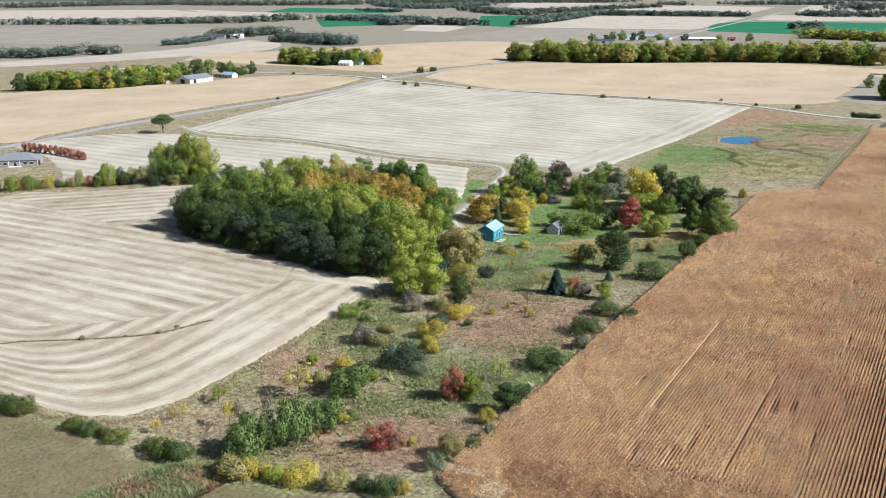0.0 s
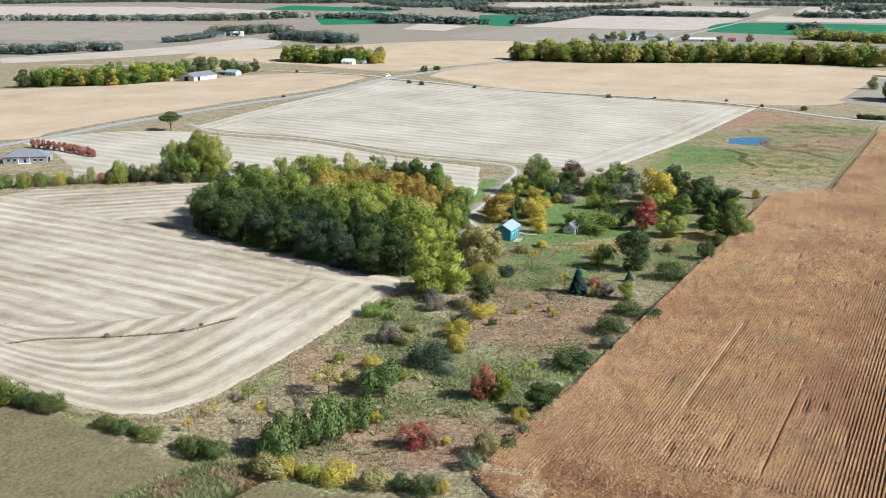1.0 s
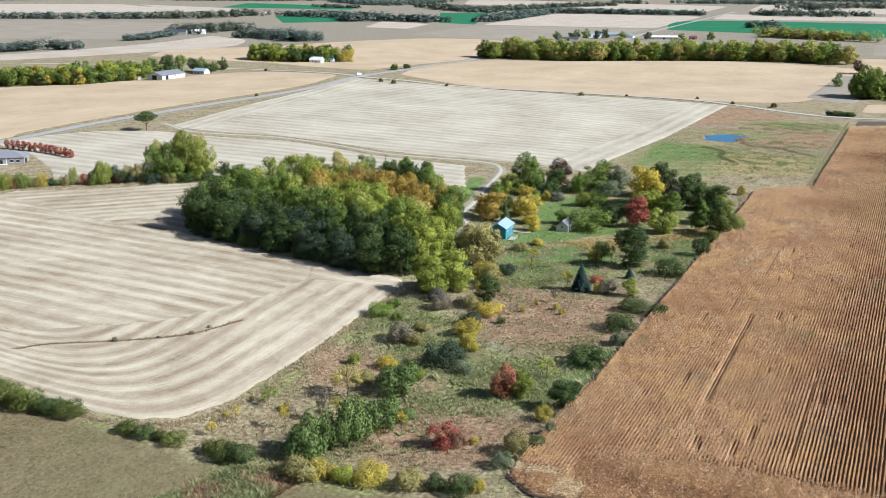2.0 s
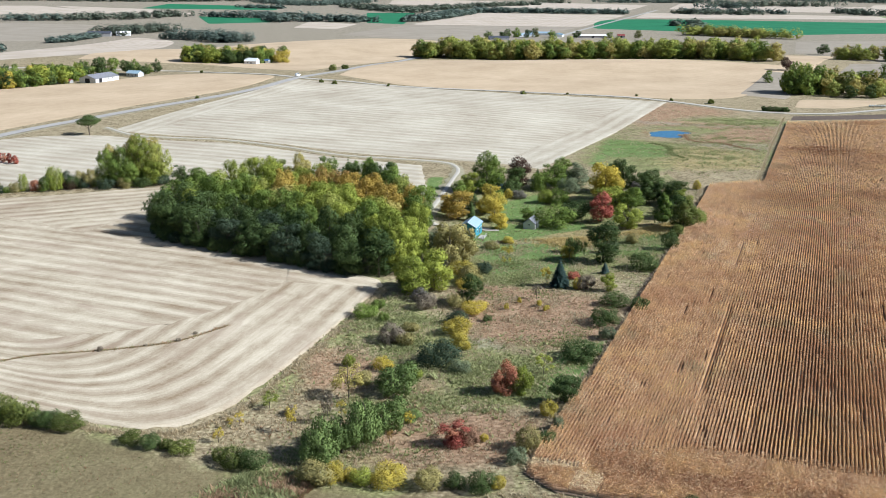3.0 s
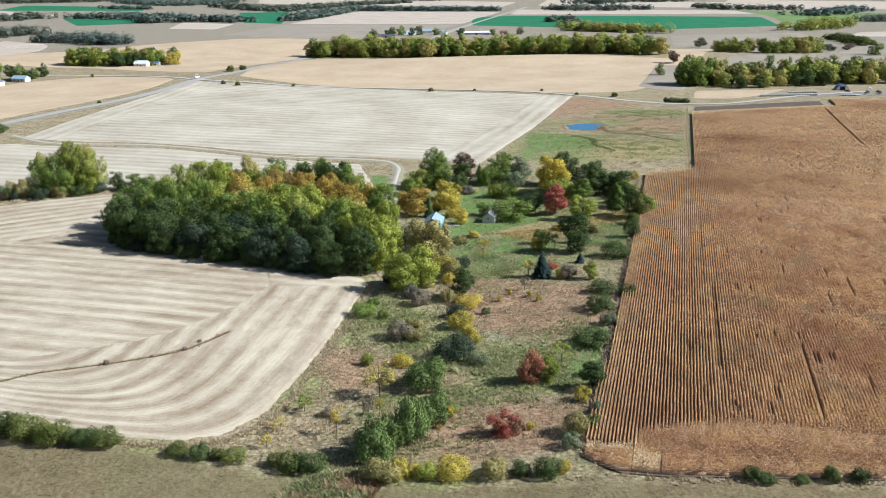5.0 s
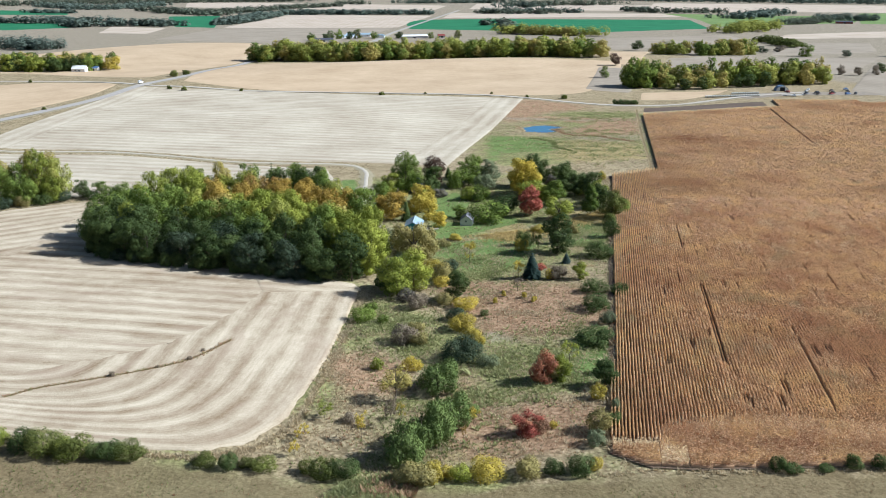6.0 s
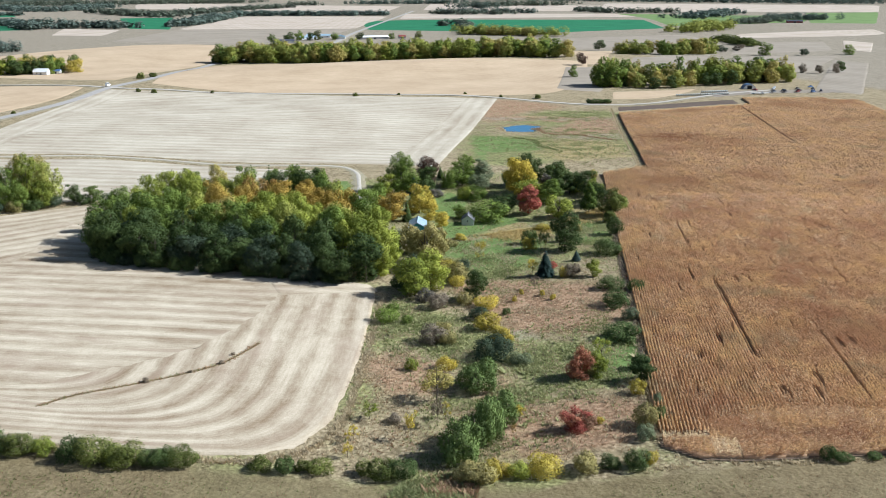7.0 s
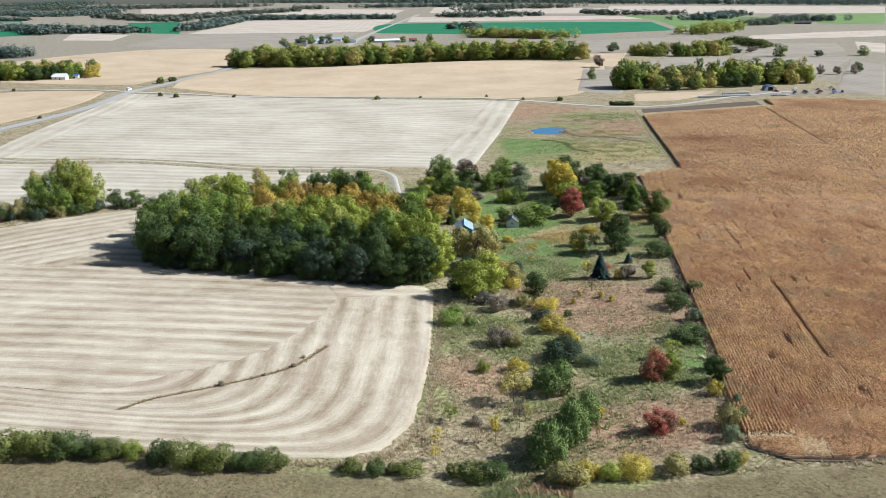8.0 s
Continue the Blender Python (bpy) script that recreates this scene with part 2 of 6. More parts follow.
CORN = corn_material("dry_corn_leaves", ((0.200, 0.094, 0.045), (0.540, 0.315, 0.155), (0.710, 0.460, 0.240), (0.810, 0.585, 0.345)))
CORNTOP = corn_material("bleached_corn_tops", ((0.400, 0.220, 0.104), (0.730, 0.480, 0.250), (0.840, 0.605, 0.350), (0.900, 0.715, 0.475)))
# paler, pinker corn: distance haze put into the leaf colour
HAZECORN = corn_material("haze_paled_corn", ((0.560, 0.370, 0.265), (0.830, 0.590, 0.430), (0.930, 0.715, 0.545), (0.970, 0.820, 0.680)))
RUSSET = corn_material("russet_corn", ((0.150, 0.060, 0.030), (0.300, 0.135, 0.065), (0.430, 0.215, 0.105), (0.560, 0.330, 0.175)), 0.2)
PALECORN = corn_material("bleached_corn", ((0.660, 0.510, 0.280), (0.860, 0.700, 0.420), (0.930, 0.790, 0.520), (0.960, 0.860, 0.640)), 0.0)
STALK = plain("corn_stalks", (0.44, 0.272, 0.150), 0.9, 0.4, 3.0)
SOIL = plain("corn_soil", (0.160, 0.112, 0.072), 0.95, 0.3, 2.0)
EARTH = plain("trodden_earth", (0.27, 0.225, 0.17), 0.95, 0.3, 0.3)
GRAVEL = plain("gravel", (0.47, 0.42, 0.34), 0.95, 0.2, 0.6)
ASPHALT = plain("worn_asphalt", (0.38, 0.348, 0.305), 0.95, 0.2, 0.4)
VERGE = plain("dry_verge_grass", (0.320, 0.278, 0.175), 0.95, 0.35, 0.5)


# ---- mesh helpers ----
def mesh_of(name, verts, faces, mats, uv=None, smooth=False):
    me = bpy.data.meshes.new(name)
    if isinstance(faces, np.ndarray):
        k = faces.shape[1]
        me.vertices.add(len(verts))
        me.vertices.foreach_set("co", np.asarray(verts, np.float32).ravel())
        me.loops.add(faces.size)
        me.loops.foreach_set("vertex_index", faces.astype(np.int32).ravel())
        me.polygons.add(len(faces))
        me.polygons.foreach_set("loop_start", np.arange(0, faces.size, k, dtype=np.int32))
        me.update(calc_edges=True)
    else:
        me.from_pydata([tuple(map(float, p)) for p in verts], [], [tuple(map(int, f)) for f in faces])
    for m in mats if isinstance(mats, (list, tuple)) else [mats]:
        me.materials.append(m)
    if uv is not None:
        lay = me.uv_layers.new(name="UVMap")
        idx = np.empty(len(me.loops), np.int32)
        me.loops.foreach_get("vertex_index", idx)
        lay.data.foreach_set("uv", np.asarray(uv, np.float32)[idx].ravel())
    if smooth:
        me.polygons.foreach_set("use_smooth", [True] * len(me.polygons))
    return me


def part(name, bm, material, parent, label=""):
    me = bpy.data.meshes.new(name)
    bm.to_mesh(me)
    bm.free()
    me.materials.append(material)
    ob = new(name, me)
    ob.parent = parent
    return tagged(ob, label) if label else ob


def piece(name, me, parent, label=""):
    ob = new(name, me)
    ob.parent = parent
    return tagged(ob, label) if label else ob


def curve(points, n):
    """n places along a smooth line through the points, evenly spaced."""
    p = np.asarray(points, float)
    p = np.vstack([2 * p[0] - p[1], p, 2 * p[-1] - p[-2]])
    out = []
    for i in range(1, len(p) - 2):
        t = np.linspace(0, 1, 24, endpoint=False)[:, None]
        a, b, c, d = p[i - 1:i + 3]
        out.append(0.5 * (2 * b + (c - a) * t + (2 * a - 5 * b + 4 * c - d) * t ** 2 + (3 * b - a - 3 * c + d) * t ** 3))
    q = np.vstack(out + [p[-2][None]])
    s = np.concatenate([[0], np.cumsum(np.hypot(*np.diff(q, axis=0).T))])
    u = np.linspace(0, s[-1], n)
    return np.stack([np.interp(u, s, q[:, 0]), np.interp(u, s, q[:, 1])], 1), u


def grid_faces(nu, nv):
    i = np.arange(nu * nv).reshape(nv, nu)
    return np.stack([i[:-1, :-1], i[:-1, 1:], i[1:, 1:], i[1:, :-1]], -1).reshape(-1, 4)


def field(name, front, back, nu, nv, mat, lift, label, way=None, headland=0.0, rag=0.8, category="field", turned=None, laps=()):
    """A worked field between its front and back edges. way: the direction of the passes; without it they follow the edges.
    headland: the width along both ends where the passes run along the end instead; turned: an outline and the way of the passes inside it;
    laps: the rims (0 front, 1 back) that lie flush with the next field."""
    a, ua = curve(front, nu)
    b, _ = curve(back, nu)
    v = np.linspace(0, 1, nv)[:, None, None]
    p = a[None] * (1 - v) + b[None] * v
    x, y = p[..., 0].copy(), p[..., 1].copy()
    for row in (0, nv - 1):
        y[row] += rag * wobble(x[row] * 0.7, y[row] * 0.7, row) + 0.5 * rag * wobble(x[row] * 2.3, y[row] * 2.3, row + 3)
    for col in (0, nu - 1):
        x[:, col] += rag * wobble(x[:, col] * 0.7, y[:, col] * 0.7, col + 5)
    depth = np.hypot(*(b - a).T).mean()
    if way is None:
        su, sv = v[..., 0] * np.hypot(*(b - a).T)[None], np.broadcast_to(ua[None], x.shape).copy()
    else:
        w = np.asarray(way, float) / np.hypot(*way)
        su, sv = -x * w[1] + y * w[0], x * w[0] + y * w[1]
    if turned:
        corners, w2 = turned
        w2 = np.asarray(w2, float) / np.hypot(*w2)
        hit = np.zeros(x.shape, bool)
        for (x0, y0), (x1, y1) in zip(corners, corners[1:] + corners[:1]):
            if y1 != y0:
                hit ^= ((y0 > y) != (y1 > y)) & (x < (x1 - x0) * (y - y0) / (y1 - y0) + x0)
        su, sv = np.where(hit, -x * w2[1] + y * w2[0], su), np.where(hit, x * w2[0] + y * w2[1], sv)
    if headland:
        span = np.hypot(x[:, -1] - x[:, 0], y[:, -1] - y[:, 0])[:, None]
        u = np.linspace(0, 1, nu)[None]
        left, right = u * span, (1 - u) * span
        along = np.broadcast_to(v[..., 0] * depth, x.shape)
        for d in (left, right):
            su, sv = np.where(d < headland, d, su), np.where(d < headland, along, sv)
    z = heights(x, y) + lift
    for i, rim in enumerate((np.s_[0, :], np.s_[-1, :], np.s_[:, 0], np.s_[:, -1])):
        if i not in laps:
            z[rim] -= 0.34
    me = mesh_of(name, np.stack([x, y, z], -1).reshape(-1, 3), grid_faces(nu, nv), mat, np.stack([su, sv], -1).reshape(-1, 2), True)
    return tagged(new(name, me), label, category, kind="structure")


def strip(name, points, width, n, mat, lift, label, category="road", crown=0.12, rag=0.0):
    """A road, track or verge laid along a line."""
    p, u = curve(points, n)
    t = np.gradient(p, axis=0)
    t /= np.hypot(*t.T)[:, None]
    nrm = np.stack([-t[:, 1], t[:, 0]], 1)
    rows, uv = [], []
    for k in (-0.5, -0.25, 0, 0.25, 0.5):
        off = k * width * np.ones(n)
        if abs(k) == 0.5 and rag:
            off = off + rag * wobble(u * 0.6, u * 0.21, k * 9) * np.sign(k)
        q = p + nrm * off[:, None]
        z = heights(q[:, 0], q[:, 1]) + lift + (crown * (1 - 2 * abs(k)))
        rows.append(np.column_stack([q, z - 0.3 * (abs(k) == 0.5 and category in ("verge", "lane", "ditch"))]))
        uv.append(np.column_stack([off, u]))
    me = mesh_of(name, np.vstack(rows), grid_faces(n, 5), mat, np.vstack(uv), True)
    return tagged(new(name, me), label, category, kind="structure")


# ---- the ground: one sheet out to the horizon ----
def pond_reach(a):
    """How far the pond's hollow reaches from its middle, by direction."""
    return 8.8 + 8.0 * np.abs(np.cos(a - 0.95)) + 1.8 * np.sin(3 * a + 0.6) + 1.4 * np.sin(5 * a + 2.0) + 0.7 * np.sin(9 * a)


LAWNS = [([(16, 310), (18, 347), (46, 344), (60, 334), (46, 314), (28, 302)], 16), ([(64, 320), (74, 344), (98, 366), (108, 372), (94, 342), (80, 324)], 9),
         ([(13, 346), (30, 352), (48, 360), (66, 368), (66, 379), (50, 373), (33, 380), (19, 361)], 3), ([(33, 383), (37, 410), (58, 424), (57, 404), (43, 385)], 4),
         ([(9, 205), (14, 222), (27, 238), (36, 238), (27, 219), (17, 203)], 7),
         ([(5, 418), (13, 464), (20, 462), (10, 414)], 3), ([(98, 480), (136, 576), (151, 566), (160, 537), (148, 505), (116, 508)], 16)]
GOLDEN = [([(44, 342), (62, 348), (66, 366), (47, 362)], 5), ([(68, 342), (97, 370), (97, 379), (77, 370)], 5), ([(62, 416), (74, 415), (76, 426), (64, 435)], 6),
          ([(165, 540), (186, 543), (204, 512), (182, 462), (140, 466), (136, 486)], 24)]
DAMP = [([(6, 300), (10, 348), (64, 348), (92, 338), (74, 308), (34, 298)], 12), ([(66, 323), (91, 339), (93, 355), (71, 342)], 5), ([(206, 615), (241, 650), (282, 655), (264, 620), (223, 611)], 14), ([(-11, 238), (-4, 244), (11, 237), (23, 227), (9, 200), (-9, 205), (-19, 213)], 8),
        ([(-24, 282), (-13, 284), (-8, 266), (-14, 231), (-20, 241), (-32, 254)], 7)]
BROWN = [([(187, 573), (221, 606), (262, 612), (227, 545), (198, 554)], 12), ([(-11, 226), (-38, 203), (-44, 185), (-25, 174), (-8, 173), (1, 187), (-11, 200)], 9), ([(-1, 248), (15, 285), (28, 293), (46, 263), (22, 234)], 8),
         ([(174, 653), (232, 738), (261, 695), (227, 669), (171, 625)], 20), ([(-47, 241), (-33, 250), (-22, 234), (-31, 215), (-46, 219)], 8)]


def build_ground():
    def steps(spans):
        return np.unique(np.concatenate([np.arange(a, b, s) for a, b, s in spans]))
    xs = steps([(-5200, -600, 230), (-600, -190, 20), (-190, 150, 2.2), (150, 208, 2.4), (208, 500, 7), (500, 1200, 35), (1200, 6301, 255)])
    ys = steps([(-900, 90, 55), (90, 460, 2.2), (460, 562, 6), (562, 632, 2.4), (632, 700, 6), (700, 1600, 22), (1600, 6601, 180)])
    x, y = np.meshgrid(xs, ys)
    z = heights(x, y)
    near = (x > -200) & (x < 160) & (y > 80) & (y < 470)
    z = z + np.where(near, 0.08 * wobble(x * 0.5, y * 0.5, 1) + 0.06 * wobble(x * 1.3, y * 1.3, 2) - 0.16, 0)

    turn = np.arctan2(y - 598, x - 181)
    z = z - 0.8 * np.clip((pond_reach(turn) - np.hypot(x - 181, y - 598)) / 3.0 + 0.4, 0, 1)

    def blob(cx, cy, rx, ry, turn=0.0):
        c, s = math.cos(radians(turn)), math.sin(radians(turn))
        dx, dy = (x - cx) * c + (y - cy) * s, -(x - cx) * s + (y - cy) * c
        return np.exp(-((dx / rx) ** 2 + (dy / ry) ** 2) ** 2)

    def area(corners, soft):
        """1 well inside the outline, 0.5 on it, 0 outside, over a soft edge."""
        hit, gap = np.zeros(x.shape, bool), np.full(x.shape, 1e9)
        for (x0, y0), (x1, y1) in zip(corners, corners[1:] + corners[:1]):
            dx, dy = x1 - x0, y1 - y0
            if dy:
                hit ^= ((y0 > y) != (y1 > y)) & (x < dx * (y - y0) / dy + x0)
            k = np.clip(((x - x0) * dx + (y - y0) * dy) / (dx * dx + dy * dy), 0, 1)
            gap = np.minimum(gap, np.hypot(x - x0 - k * dx, y - y0 - k * dy))
        return np.clip(np.where(hit, gap, -gap) / soft + 0.5, 0, 1)

    lawn, gold = np.zeros_like(x), np.zeros_like(x)
    for corners, soft in LAWNS:
        lawn = np.maximum(lawn, area(corners, soft))
    for corners, soft in GOLDEN:
        gold = np.maximum(gold, area(corners, soft) * 0.9)
    green = np.zeros_like(x)
    for b in ((40, 364, 30, 16, 10), (62, 396, 50, 46, 0), (14, 420, 12, 40, -15), (90, 345, 26, 30, 60), (28, 232, 10, 16, 60), (72, 318, 10, 30, -28),
              (-24, 268, 14, 16, 0), (-14, 246, 13, 26, -15), (-30, 205, 9, 12, 0), (4, 216, 15, 18, 0), (150, 545, 34, 26, 0),
              (122, 490, 30, 30, 0), (250, 640, 40, 20, -30), (-52, 176, 14, 9, 0), (-36, 186, 12, 8, 0), (20, 430, 14, 40, -15), (20, 305, 24, 22, 0), (132, 528, 20, 40, -10)):
        green = np.maximum(green, blob(*b) * 0.95)
    rough = (x > -95) & (x < 130) & (y > 165) & (y < 455)
    meadow = np.exp(-(((x - 185) / 95) ** 4 + ((y - 570) / 130) ** 4))
    green = np.maximum(green, np.where(rough, 0.42 + 0.24 * wobble(x * 0.11, y * 0.11, 7) + 0.16 * wobble(x * 0.29, y * 0.27, 17), 0))
    green = np.maximum(green, meadow * (0.56 + 0.30 * wobble(x * 0.055, y * 0.05, 9) + 0.16 * wobble(x * 0.14, y * 0.13, 19)))
    green = np.maximum(green, np.where((y < 235) & (x < 60), 0.26 + 0.2 * wobble(x * 0.09, y * 0.13, 5), 0))
    for corners, soft in DAMP:
        green = np.maximum(green, area(corners, soft) * 0.85)
    rust = np.zeros_like(x)
    for corners, soft in BROWN:
        rust = np.maximum(rust, area(corners, soft) * (0.9 if corners[0][0] > -5 else 0.68))
    for b in ((24, 262, 27, 27, 0), (12, 290, 12, 10, 0), (-8, 188, 20, 14, 0), (232, 618, 34, 18, -30), (196, 640, 30, 14, -20), (90, 340, 10, 12, 0), (200, 690, 70, 30, 0)):
        rust = np.maximum(rust, blob(*b) * 0.95)
    green = green * (1 - 0.8 * np.clip(rust, 0, 1) * ((y < 320) | (y > 500)))
    pale = np.zeros_like(x)
    for b in ((52, 345, 34, 7, 0), (20, 325, 16, 10, 0), (70, 360, 20, 8, 0), (185, 535, 50, 22, 0), (0, 240, 10, 14, 0), (60, 700, 300, 10, -25)):
        pale = np.maximum(pale, blob(*b) * 0.6)
    pale = np.maximum(pale, np.where((y > 1180) | (x > 560), 0.8, 0))
    line = np.interp(x, [-300, -146, -92, -62, -30, 4, 60, 160], [320, 231, 199, 181, 167, 158, 139, 105])
    grazed = np.clip((line - y) / 3.0 + 0.5 + 0.4 * wobble(x * 0.6, y * 0.6, 2), 0, 1) * (x > -320) * (x < 200)
    me = mesh_of("ground", np.stack([x, y, z], -1).reshape(-1, 3), grid_faces(len(xs), len(ys)), GROUND, None, True)
    lay = me.color_attributes.new("zone", "FLOAT_COLOR", "POINT")
    lay.data.foreach_set("color", np.stack([green, rust, pale, grazed], -1).astype(np.float32).ravel())
    lay = me.color_attributes.new("sward", "FLOAT_COLOR", "POINT")
    lay.data.foreach_set("color", np.stack([lawn, gold, gold * 0, gold * 0], -1).astype(np.float32).ravel())
    tagged(new("ground", me), "rough dry grass and weeds, brown with green hollows", "ground", kind="structure")


build_ground()

# ---- worked fields ----
WOODS_WAY = (0.87, -0.49)
field("stubble_field", [(-262, 334), (-200, 296), (-155, 270), (-128, 254), (-104, 256), (-84, 262), (-66, 276), (-54, 292), (-48, 304)],
      [(-192, 438), (-160, 441), (-122, 452), (-92, 452), (-88, 410), (-82, 366), (-66, 340), (-54, 326), (-46, 318)],
      190, 80, STUBBLE, 0.10, "pale harvested corn stubble in long straw-coloured passes", WOODS_WAY, turned=([(-128, 371), (-260, 480), (-90, 480), (-98, 440)], (0.95, 0.30)), laps=(0,))
field("headland", [(-260, 306), (-200, 268), (-146, 236), (-92, 205), (-74, 201), (-62, 210), (-50, 231), (-34, 266), (-21, 298)],
      [(-262, 337), (-200, 299), (-155, 273), (-128, 257), (-104, 258), (-84, 264), (-68, 278), (-56, 294), (-49, 307)],
      200, 60, STUBBLE, 0.12, "pale stubble headland sweeping round the field's corner", laps=(1,))
field("field_end", [(-52, 300), (-42, 298), (-32, 297), (-21, 296)], [(-52, 330), (-42, 322), (-32, 314), (-21, 304)], 30, 16, STUBBLE, 0.14, "trodden stubble at the field's end by the wood", (0.85, -0.52))
field("stubble_field", [(-168, 628), (-129, 605), (-94, 590), (-60, 566), (-28, 537), (2, 519), (34, 503), (58, 488), (71, 474)],
      [(-62, 906), (-19, 882), (53, 846), (119, 806), (161, 781), (201, 757), (232, 738)], 240, 130, FARSTUB, 0.16,
      "large pale stubble field between the road and the lane", (0.86, -0.51), 26.0)
field("stubble_field", [(-252, 566), (-224, 538), (-196, 490), (-184, 464), (-170, 458), (-140, 462), (-110, 466), (-60, 450), (-10, 430), (8, 425)],
      [(-254, 576), (-232, 597), (-205, 612), (-172, 612), (-150, 600), (-124, 588), (-92, 576), (-60, 550), (-30, 522), (-2, 503), (14, 492)], 160, 60, FARSTUB, 0.13,
      "narrow stubble field behind the hedgerow", (0.86, -0.51))
field("soybean_field", [(-420, 560), (-266, 576), (-248, 608), (-226, 650), (-200, 692), (-170, 738), (-136, 790), (-98, 858), (-76, 925)],
      [(-700, 800), (-420, 838), (-340, 858), (-290, 885), (-262, 905), (-236, 905), (-208, 958), (-150, 978), (-80, 935)], 120, 60, SOY, 0.16, "ripe golden soybean field beside the main road")
field("soybean_field", [(-20, 935), (40, 862), (120, 820), (180, 790), (240, 755), (300, 760), (360, 830), (392, 862)],
      [(-2, 1000), (60, 1120), (130, 1125), (195, 1075), (300, 1075), (350, 1035), (400, 1000), (450, 965)], 130, 60, SOY, 0.16, "ripe golden field swelling over a low rise")
field("soybean_field", [(-300, 1130), (-190, 1085), (-150, 1070), (-90, 1010), (-50, 975), (-30, 1000), (20, 1075), (70, 1160)],
      [(-300, 1280), (-190, 1300), (-120, 1390), (-60, 1500), (30, 1570), (110, 1545), (140, 1480), (130, 1400)], 110, 60, SOY, 0.16, "golden field climbing a rounded hill")
field("pale_field", [(318, 705), (350, 692), (376, 700), (400, 712)], [(340, 740), (365, 738), (400, 728), (420, 728)], 40, 14, SOY, 0.14, "strip of golden crop along the gravel road")
field("dark_soil", [(283, 641), (310, 639), (334, 634), (386, 628)], [(298, 667), (320, 664), (352, 660), (400, 654)], 40, 10, PLOUGH, 0.10, "strip of bare dark tilled soil")

# far fields
field("pale_field", [(-500, 1114), (-275, 1220), (-244, 1496), (-318, 1640)], [(-538, 1200), (-458, 1264), (-367, 1445)], 36, 24, TAN, 0.35, "pale harvested field beyond the farm")
field("grey_field", [(-702, 1574), (-444, 1577), (-442, 1851)], [(-953, 2144), (-726, 2193), (-472, 2079)], 36, 24, GREYF, 0.35, "grey-brown tilled field")
field("pale_field", [(-1177, 2656), (-741, 2703), (-589, 2851)], [(-1541, 3483), (-955, 3489)], 36, 24, TAN, 0.35, "pale harvested field")
field("pale_field", [(-552, 2669), (-342, 2674)], [(-893, 3475), (-534, 3094)], 36, 24, TAN, 0.35, "tan field")
field("green_field", [(-255, 2100), (-131, 2163)], [(-322, 2513), (-128, 2376)], 36, 24, EMERALD, 0.35, "emerald green cover crop")
field("green_field", [(-563, 3155), (-146, 2962)], [(-553, 3686), (-163, 3312)], 36, 24, EMERALD, 0.35, "emerald green cover crop")
field("green_field", [(69, 2121), (140, 2043)], [(100, 2715), (232, 2695)], 36, 24, EMERALD, 0.35, "emerald green cover crop")
field("pale_field", [(152, 2034), (407, 2687)], [(475, 1901), (750, 2487)], 36, 24, TAN, 0.35, "broad tan field")
field("grey_field", [(-5, 1671), (216, 1499), (401, 1756)], [(148, 2011), (463, 1883)], 36, 24, GREYF, 0.35, "grey-brown tilled field")
field("green_field", [(477, 1847), (669, 2243), (1204, 1998)], [(752, 1595), (1012, 1631)], 36, 24, EMERALD, 0.35, "emerald green cover crop")
field("hay_field", [(1061, 1681), (1249, 2047), (1358, 2368)], [(1431, 1721), (1658, 1970), (1551, 2070)], 36, 24, HAYGREEN, 0.35, "pale green hay field")
field("hay_field", [(1401, 1671), (1500, 1589)], [(1829, 2157), (2022, 2095)], 36, 24, HAYGREEN, 0.35, "pale green hay field")
field("pale_field", [(721, 2325), (1290, 2155)], [(861, 2658), (1358, 2368)], 36, 24, TAN, 0.35, "pale harvested field")
field("pale_field", [(1032, 2961), (1389, 2600)], [(1312, 3609), (1762, 3079)], 36, 24, TAN, 0.35, "pale harvested field")
field("pale_field", [(1425, 2564), (2022, 2095)], [(1933, 3355), (2532, 2589)], 36, 24, TAN, 0.35, "pale harvested field")
field("pale_field", [(225, 3607), (826, 2750)], [(317, 4513), (1117, 3394)], 36, 24, TAN, 0.35, "pale harvested field")
field("pale_field", [(909, 1311), (1181, 1280), (1323, 1418)], [(1009, 1406), (1175, 1426)], 36, 24, TAN, 0.35, "pale tan field")
field("grey_field", [(682, 1017), (858, 1031)], [(867, 1233), (976, 1175)], 36, 24, GREYF, 0.35, "grey-brown field")
field("pale_field", [(886, 1040), (882, 990)], [(1029, 1191), (1023, 1126)], 36, 24, TAN, 0.35, "pale tan field")
field("pale_field", [(433, 950), (449, 931)], [(532, 1158), (584, 1130)], 36, 24, SOY, 0.35, "tan field behind the rise")
field("pale_field", [(-81, 1924), (1, 1867)], [(-51, 2183), (47, 2060)], 36, 24, TAN, 0.35, "pale strip of stubble")

field("grey_field", [(305, 775), (332, 744)], [(405, 937), (446, 914)], 30, 20, GREYF, 0.30, "grey-brown fallow beside the rise")
field("grey_field", [(438, 871), (524, 846)], [(518, 982), (645, 1002)], 30, 20, GREYF, 0.30, "grey-brown fallow behind the grove")
field("grey_field", [(524, 822), (615, 803)], [(667, 988), (798, 958)], 30, 20, GREYF, 0.30, "grey-brown fallow behind the grove")
field("pale_field", [(507, 681), (510, 630)], [(748, 913), (747, 859)], 30, 20, GREYF, 0.30, "brownish stubble beyond the yard")
field("grey_field", [(559, 1189), (851, 1279)], [(682, 1433), (912, 1432)], 30, 20, GREYF, 0.30, "grey-brown fallow before the green crop")

